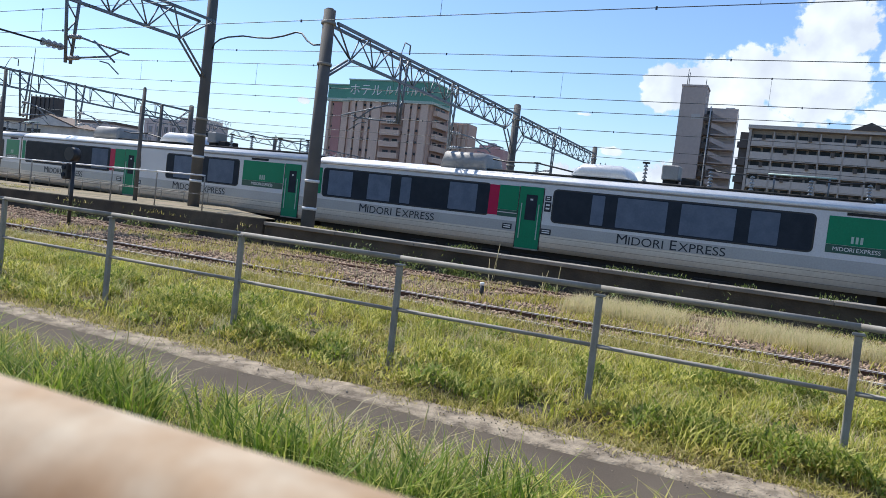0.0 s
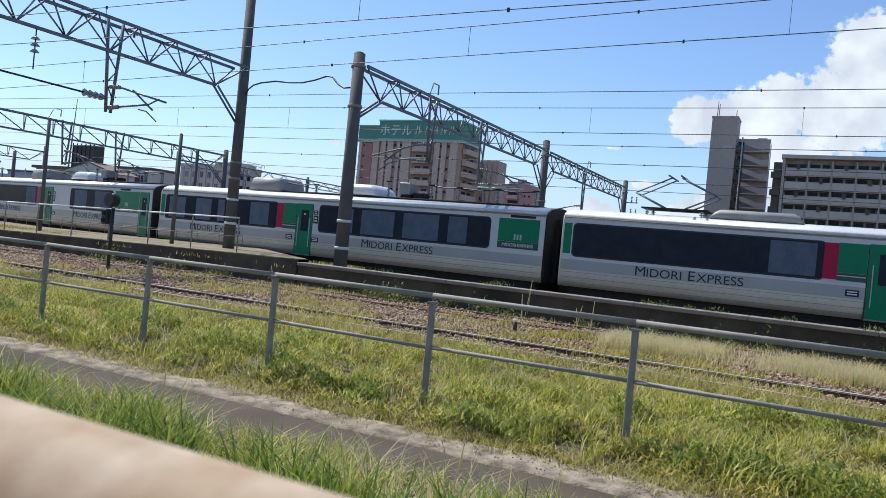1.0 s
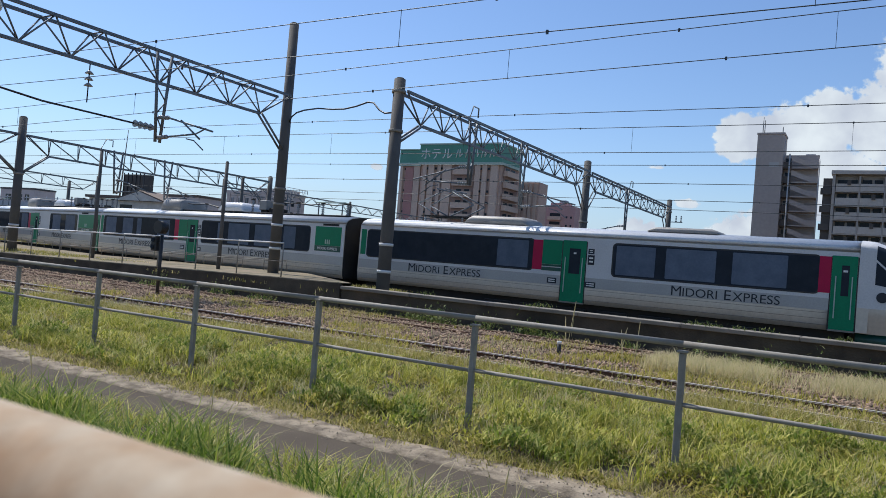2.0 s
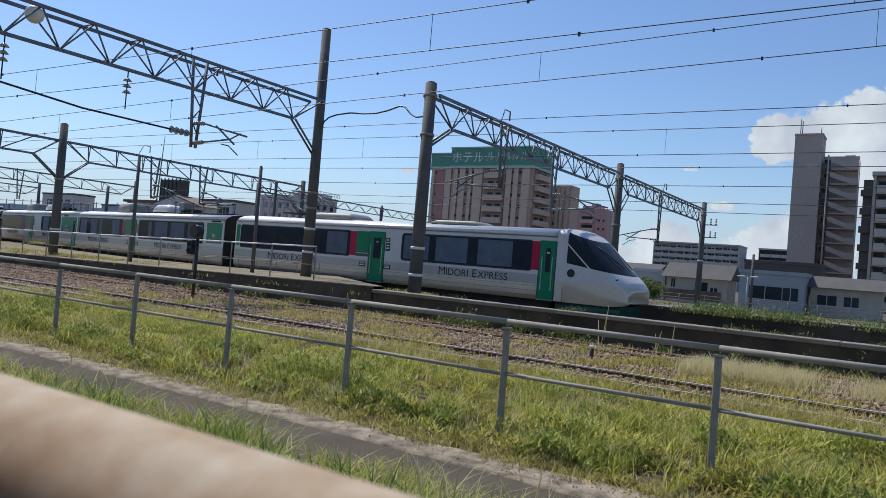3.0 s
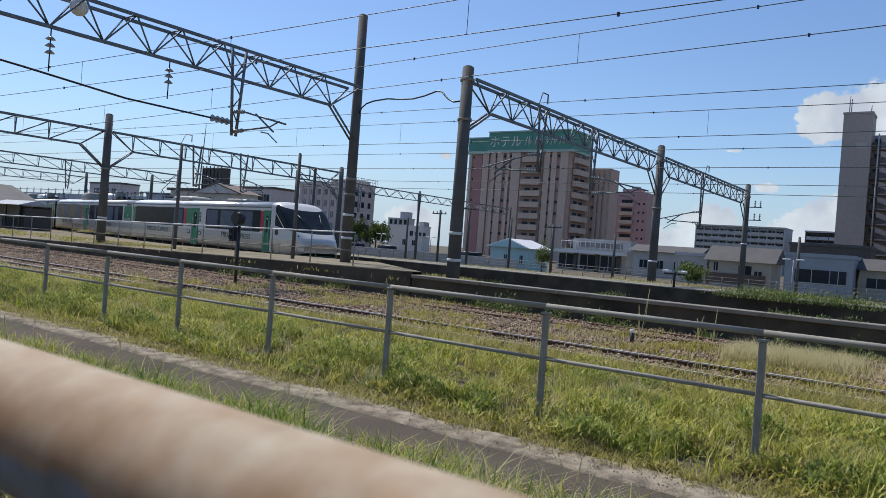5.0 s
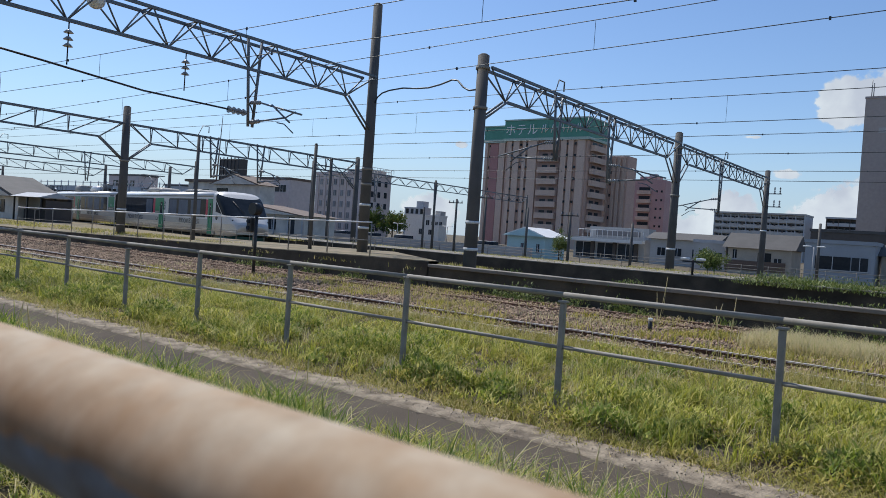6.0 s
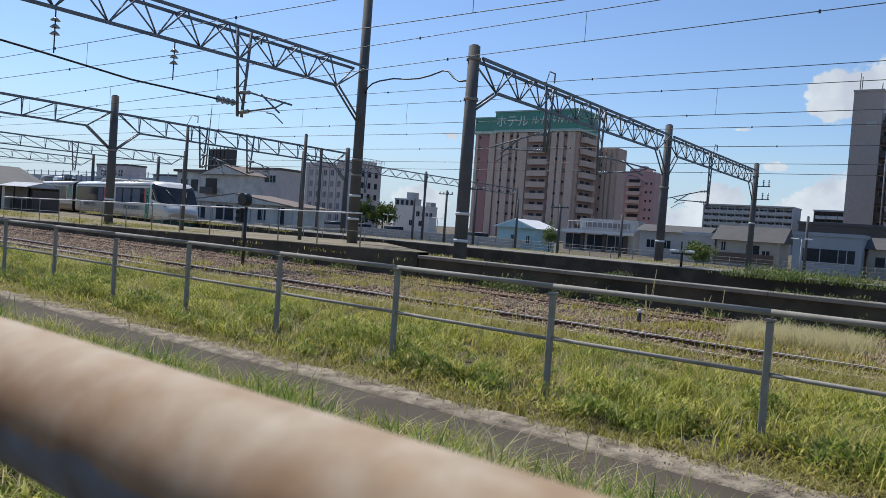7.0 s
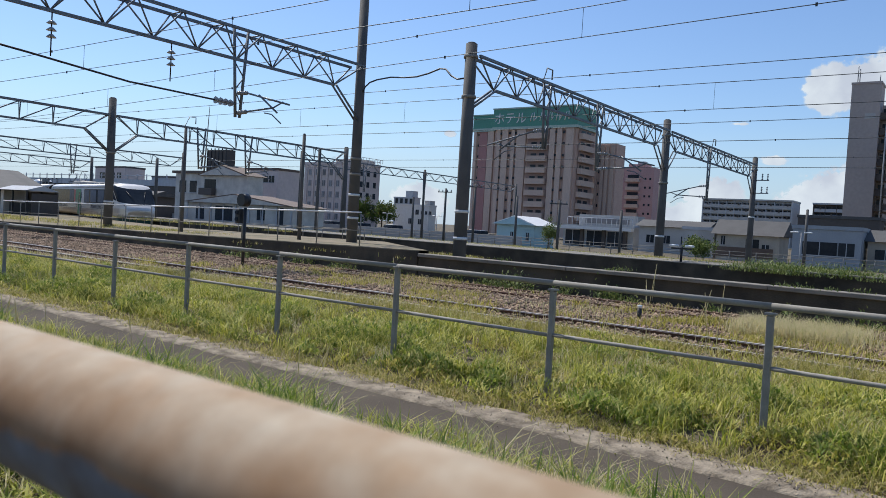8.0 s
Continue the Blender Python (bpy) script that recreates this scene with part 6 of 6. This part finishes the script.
def grit():
    """Small loose stones on the path and its crumbling edge."""
    rng = np.random.default_rng(12)
    base = np.array([(1, 0, 0), (-1, 0, 0), (0, 1, 0), (0, -1, 0), (0, 0, 1), (0, 0, -1)], float)
    tri = np.array([(0, 2, 4), (2, 1, 4), (1, 3, 4), (3, 0, 4), (2, 0, 5), (1, 2, 5), (3, 1, 5), (0, 3, 5)])
    n = 2600
    x = 3 - 26 * rng.random(n) ** 1.3
    y = np.where(rng.random(n) < 0.93, rng.normal(5.42, 0.16, n), rng.uniform(4.2, 5.3, n))
    c = np.stack([x, y, np.where(y > 5.2, 0.042, 0.016)], 1)
    v = base[None] * rng.uniform(0.003, 0.009, (n, 1, 1)) * rng.uniform(0.6, 1.4, (n, 6, 1)) + c[:, None]
    t = (tri[None] + np.arange(n)[:, None, None] * 6).reshape(-1, 3)
    me = bpy.data.meshes.new("path_grit")
    me.vertices.add(n * 6)
    me.vertices.foreach_set("co", v.astype(np.float32).ravel())
    me.loops.add(t.size)
    me.loops.foreach_set("vertex_index", t.astype(np.int32).ravel())
    me.polygons.add(len(t))
    me.polygons.foreach_set("loop_start", np.arange(0, t.size, 3, dtype=np.int32))
    me.update(calc_edges=True)
    me.materials.append(M_GRIT)
    tagged(new("path_grit", me), "loose brown grit along the path edge", "gravel", kind="stuff")


grit()


def tree(x, y, h, w, seed, material, label):
    t = thing("tree", label, "tree", "trees beyond the yard")
    rng = np.random.default_rng(seed)
    part("trunk", tube((x, y, -0.5), (x, y, h * 0.55), h * 0.035, h * 0.015), M_BARK, t)
    for k in range(5):
        a = rng.uniform(0, 6.28)
        part("limb", tube((x, y, h * rng.uniform(0.3, 0.5)), (x + w * 0.35 * math.cos(a), y + w * 0.35 * math.sin(a), h * rng.uniform(0.6, 0.85)), h * 0.012, h * 0.005, 5), M_BARK, t)
    c = rng.normal(0, 1, (34, 3)) * (w * 0.22, w * 0.22, h * 0.17) + (x, y, h * 0.62)
    pts = np.repeat(c, 90, 0) + rng.normal(0, w * 0.085, (34 * 90, 3))
    pts[:, 2] = np.maximum(pts[:, 2], 0.1)
    o = blades("crown", "", pts, w * 0.06, w * 0.018, material, seed, 1.0)
    for k in ("kind", "category", "label"):
        if k in o.keys():
            del o[k]
    o.parent = t


tree(-108.0, 116, 5.9, 5.0, 61, M_TREE, "leafy autumn-tinged tree beside the yard")
tree(-103.0, 117, 5.4, 5.6, 62, M_TREE, "dark green tree beside the yard")
tree(-37.0, 68.5, 2.4, 1.8, 63, M_BUSH, "small green tree beside the blue shed")
tree(-18.9, 60.0, 1.3, 2.4, 64, M_BUSH, "low green bush at the yard edge")


# ---- clouds ----
def clouds():
    """A far backdrop sheet of sky on which cumulus banks stand; azimuth and height are its coordinates."""
    R = 2600.0
    az = [-20 + 2 * i for i in range(56)]
    el = [-1 + 1.5 * i for i in range(24)]
    bm = bmesh.new()
    uv = bm.loops.layers.uv.new("angle")
    grid = [[bm.verts.new((-R * math.sin(radians(a)) * math.cos(radians(e)), R * math.cos(radians(a)) * math.cos(radians(e)), 1.6 + R * math.sin(radians(e)))) for e in el] for a in az]
    for i in range(len(az) - 1):
        for j in range(len(el) - 1):
            f = bm.faces.new((grid[i][j], grid[i][j + 1], grid[i + 1][j + 1], grid[i + 1][j]))
            f.smooth = True
            for lp, (a, e) in zip(f.loops, ((az[i], el[j]), (az[i], el[j + 1]), (az[i + 1], el[j + 1]), (az[i + 1], el[j]))):
                lp[uv].uv = (a, e)
    m = bpy.data.materials.new("cloud")
    m.use_nodes = True
    n, l = m.node_tree.nodes, m.node_tree.links
    n.remove(n["Principled BSDF"])
    u = n.new("ShaderNodeUVMap")
    u.uv_map = "angle"
    sep = n.new("ShaderNodeSeparateXYZ")
    l.new(u.outputs[0], sep.inputs[0])

    def math_node(op, a, b=None):
        q = n.new("ShaderNodeMath")
        q.operation = op
        for k, s in enumerate((a, b)):
            if s is None:
                continue
            if isinstance(s, (int, float)):
                q.inputs[k].default_value = s
            else:
                l.new(s, q.inputs[k])
        return q.outputs[0]

    total = None
    for a0, e0, ra, re, *peak in CLOUDS:
        dx = math_node("DIVIDE", math_node("SUBTRACT", sep.outputs[0], a0), ra)
        dy = math_node("DIVIDE", math_node("SUBTRACT", sep.outputs[1], e0), re)
        r2 = math_node("SQRT", math_node("ADD", math_node("MULTIPLY", dx, dx), math_node("MULTIPLY", dy, dy)))
        f = math_node("SUBTRACT", peak[0] if peak else 1.0, r2)
        total = f if total is None else math_node("MAXIMUM", total, f)
    ns = n.new("ShaderNodeTexNoise")
    ns.inputs["Scale"].default_value, ns.inputs["Detail"].default_value, ns.inputs["Roughness"].default_value = 0.8, 8, 0.6
    l.new(u.outputs[0], ns.inputs["Vector"])
    dens = math_node("ADD", total, math_node("MULTIPLY", math_node("SUBTRACT", ns.outputs["Fac"], 0.5), 0.55))
    nf = n.new("ShaderNodeTexNoise")
    nf.inputs["Scale"].default_value, nf.inputs["Detail"].default_value = 1.9, 6
    l.new(u.outputs[0], nf.inputs["Vector"])
    dens = math_node("ADD", dens, math_node("MULTIPLY", math_node("SUBTRACT", nf.outputs["Fac"], 0.5), 0.55))
    mr = n.new("ShaderNodeMapRange")
    mr.interpolation_type = "SMOOTHSTEP"
    mr.inputs["From Min"].default_value, mr.inputs["From Max"].default_value = 0.05, 0.24
    l.new(dens, mr.inputs["Value"])
    shade = n.new("ShaderNodeMapRange")
    shade.inputs["From Min"].default_value, shade.inputs["From Max"].default_value = 0.35, 0.65
    ns2 = n.new("ShaderNodeTexNoise")
    ns2.inputs["Scale"].default_value, ns2.inputs["Detail"].default_value = 0.3, 5
    l.new(u.outputs[0], ns2.inputs["Vector"])
    l.new(ns2.outputs["Fac"], shade.inputs["Value"])
    col = n.new("ShaderNodeMix")
    col.data_type = "RGBA"
    col.inputs["A"].default_value, col.inputs["B"].default_value = (0.64, 0.70, 0.80, 1), (0.88, 0.955, 1.0, 1)
    l.new(shade.outputs["Result"], col.inputs["Factor"])
    hz = n.new("ShaderNodeMapRange")          # pale haze that thickens towards the horizon
    hz.interpolation_type = "SMOOTHSTEP"
    hz.inputs["From Min"].default_value, hz.inputs["From Max"].default_value = 9.0, 0.0
    hz.inputs["To Min"].default_value, hz.inputs["To Max"].default_value = 0.0, 0.72
    l.new(sep.outputs[1], hz.inputs["Value"])
    hcol = n.new("ShaderNodeMix")
    hcol.data_type = "RGBA"
    hcol.inputs["A"].default_value = (0.52, 0.70, 0.90, 1)
    l.new(mr.outputs["Result"], hcol.inputs["Factor"])
    l.new(col.outputs["Result"], hcol.inputs["B"])
    alpha = math_node("MAXIMUM", mr.outputs["Result"], hz.outputs["Result"])
    em, tr, mx = n.new("ShaderNodeEmission"), n.new("ShaderNodeBsdfTransparent"), n.new("ShaderNodeMixShader")
    em.inputs["Strength"].default_value = 0.84
    l.new(hcol.outputs["Result"], em.inputs["Color"])
    l.new(alpha, mx.inputs[0])
    l.new(tr.outputs[0], mx.inputs[1])
    l.new(em.outputs[0], mx.inputs[2])
    l.new(mx.outputs[0], n["Material Output"].inputs["Surface"])
    ob = mesh_ob("backdrop", bm, m)
    ob.visible_shadow = False
    tagged(ob, "blue sky with white cumulus clouds", "sky", kind="structure")


CLOUDS = ((9.4, 10.7, 2.1, 2.1), (5.6, 10.6, 4.0, 2.9), (3.6, 12.0, 2.4, 2.4), (-1.5, 15.2, 3.0, 3.2), (-0.6, 11.6, 4.2, 3.6), (-6.2, 13.0, 2.2, 1.8), (-6.5, 8.6, 4.0, 2.4), (3.5, 7.8, 4.5, 3.0), (7.6, 2.6, 4.6, 3.4), (10.8, 2.2, 2.6, 2.2), (16.3, 2.7, 2.6, 2.1), (18.4, 1.0, 4.4, 1.9), (12.7, 5.85, 1.3, 0.6, 0.8), (15.1, 8.4, 1.6, 0.3, 0.45), (36.45, 6.97, 0.9, 0.5, 0.62), (38.6, 1.5, 2.6, 1.9), (30.0, 1.2, 5.0, 1.8))
clouds()


# ---- the train's run ----
TIP = ((0.0, 25.1), (0.5, 19.35), (1.0, 13.3), (1.5, 7.85), (3.0, -8.4), (3.5, -13.3), (4.0, -18.1), (4.5, -22.8), (6.0, -35.9), (6.5, -40.2), (7.0, -44.7), (7.5, -48.6), (8.0, -52.8))


def motions():
    for car in CARS:
        rows = []
        for t, tip in TIP:
            x = tip + car["u"]
            y = TRACK_C + bend(x)
            yaw = math.degrees(math.atan2(bend(x + 8) - bend(x - 8), 16))
            rows.append((t, pose(x, y, 0, 0, 0, yaw)))
        walk(car, rows)


motions()
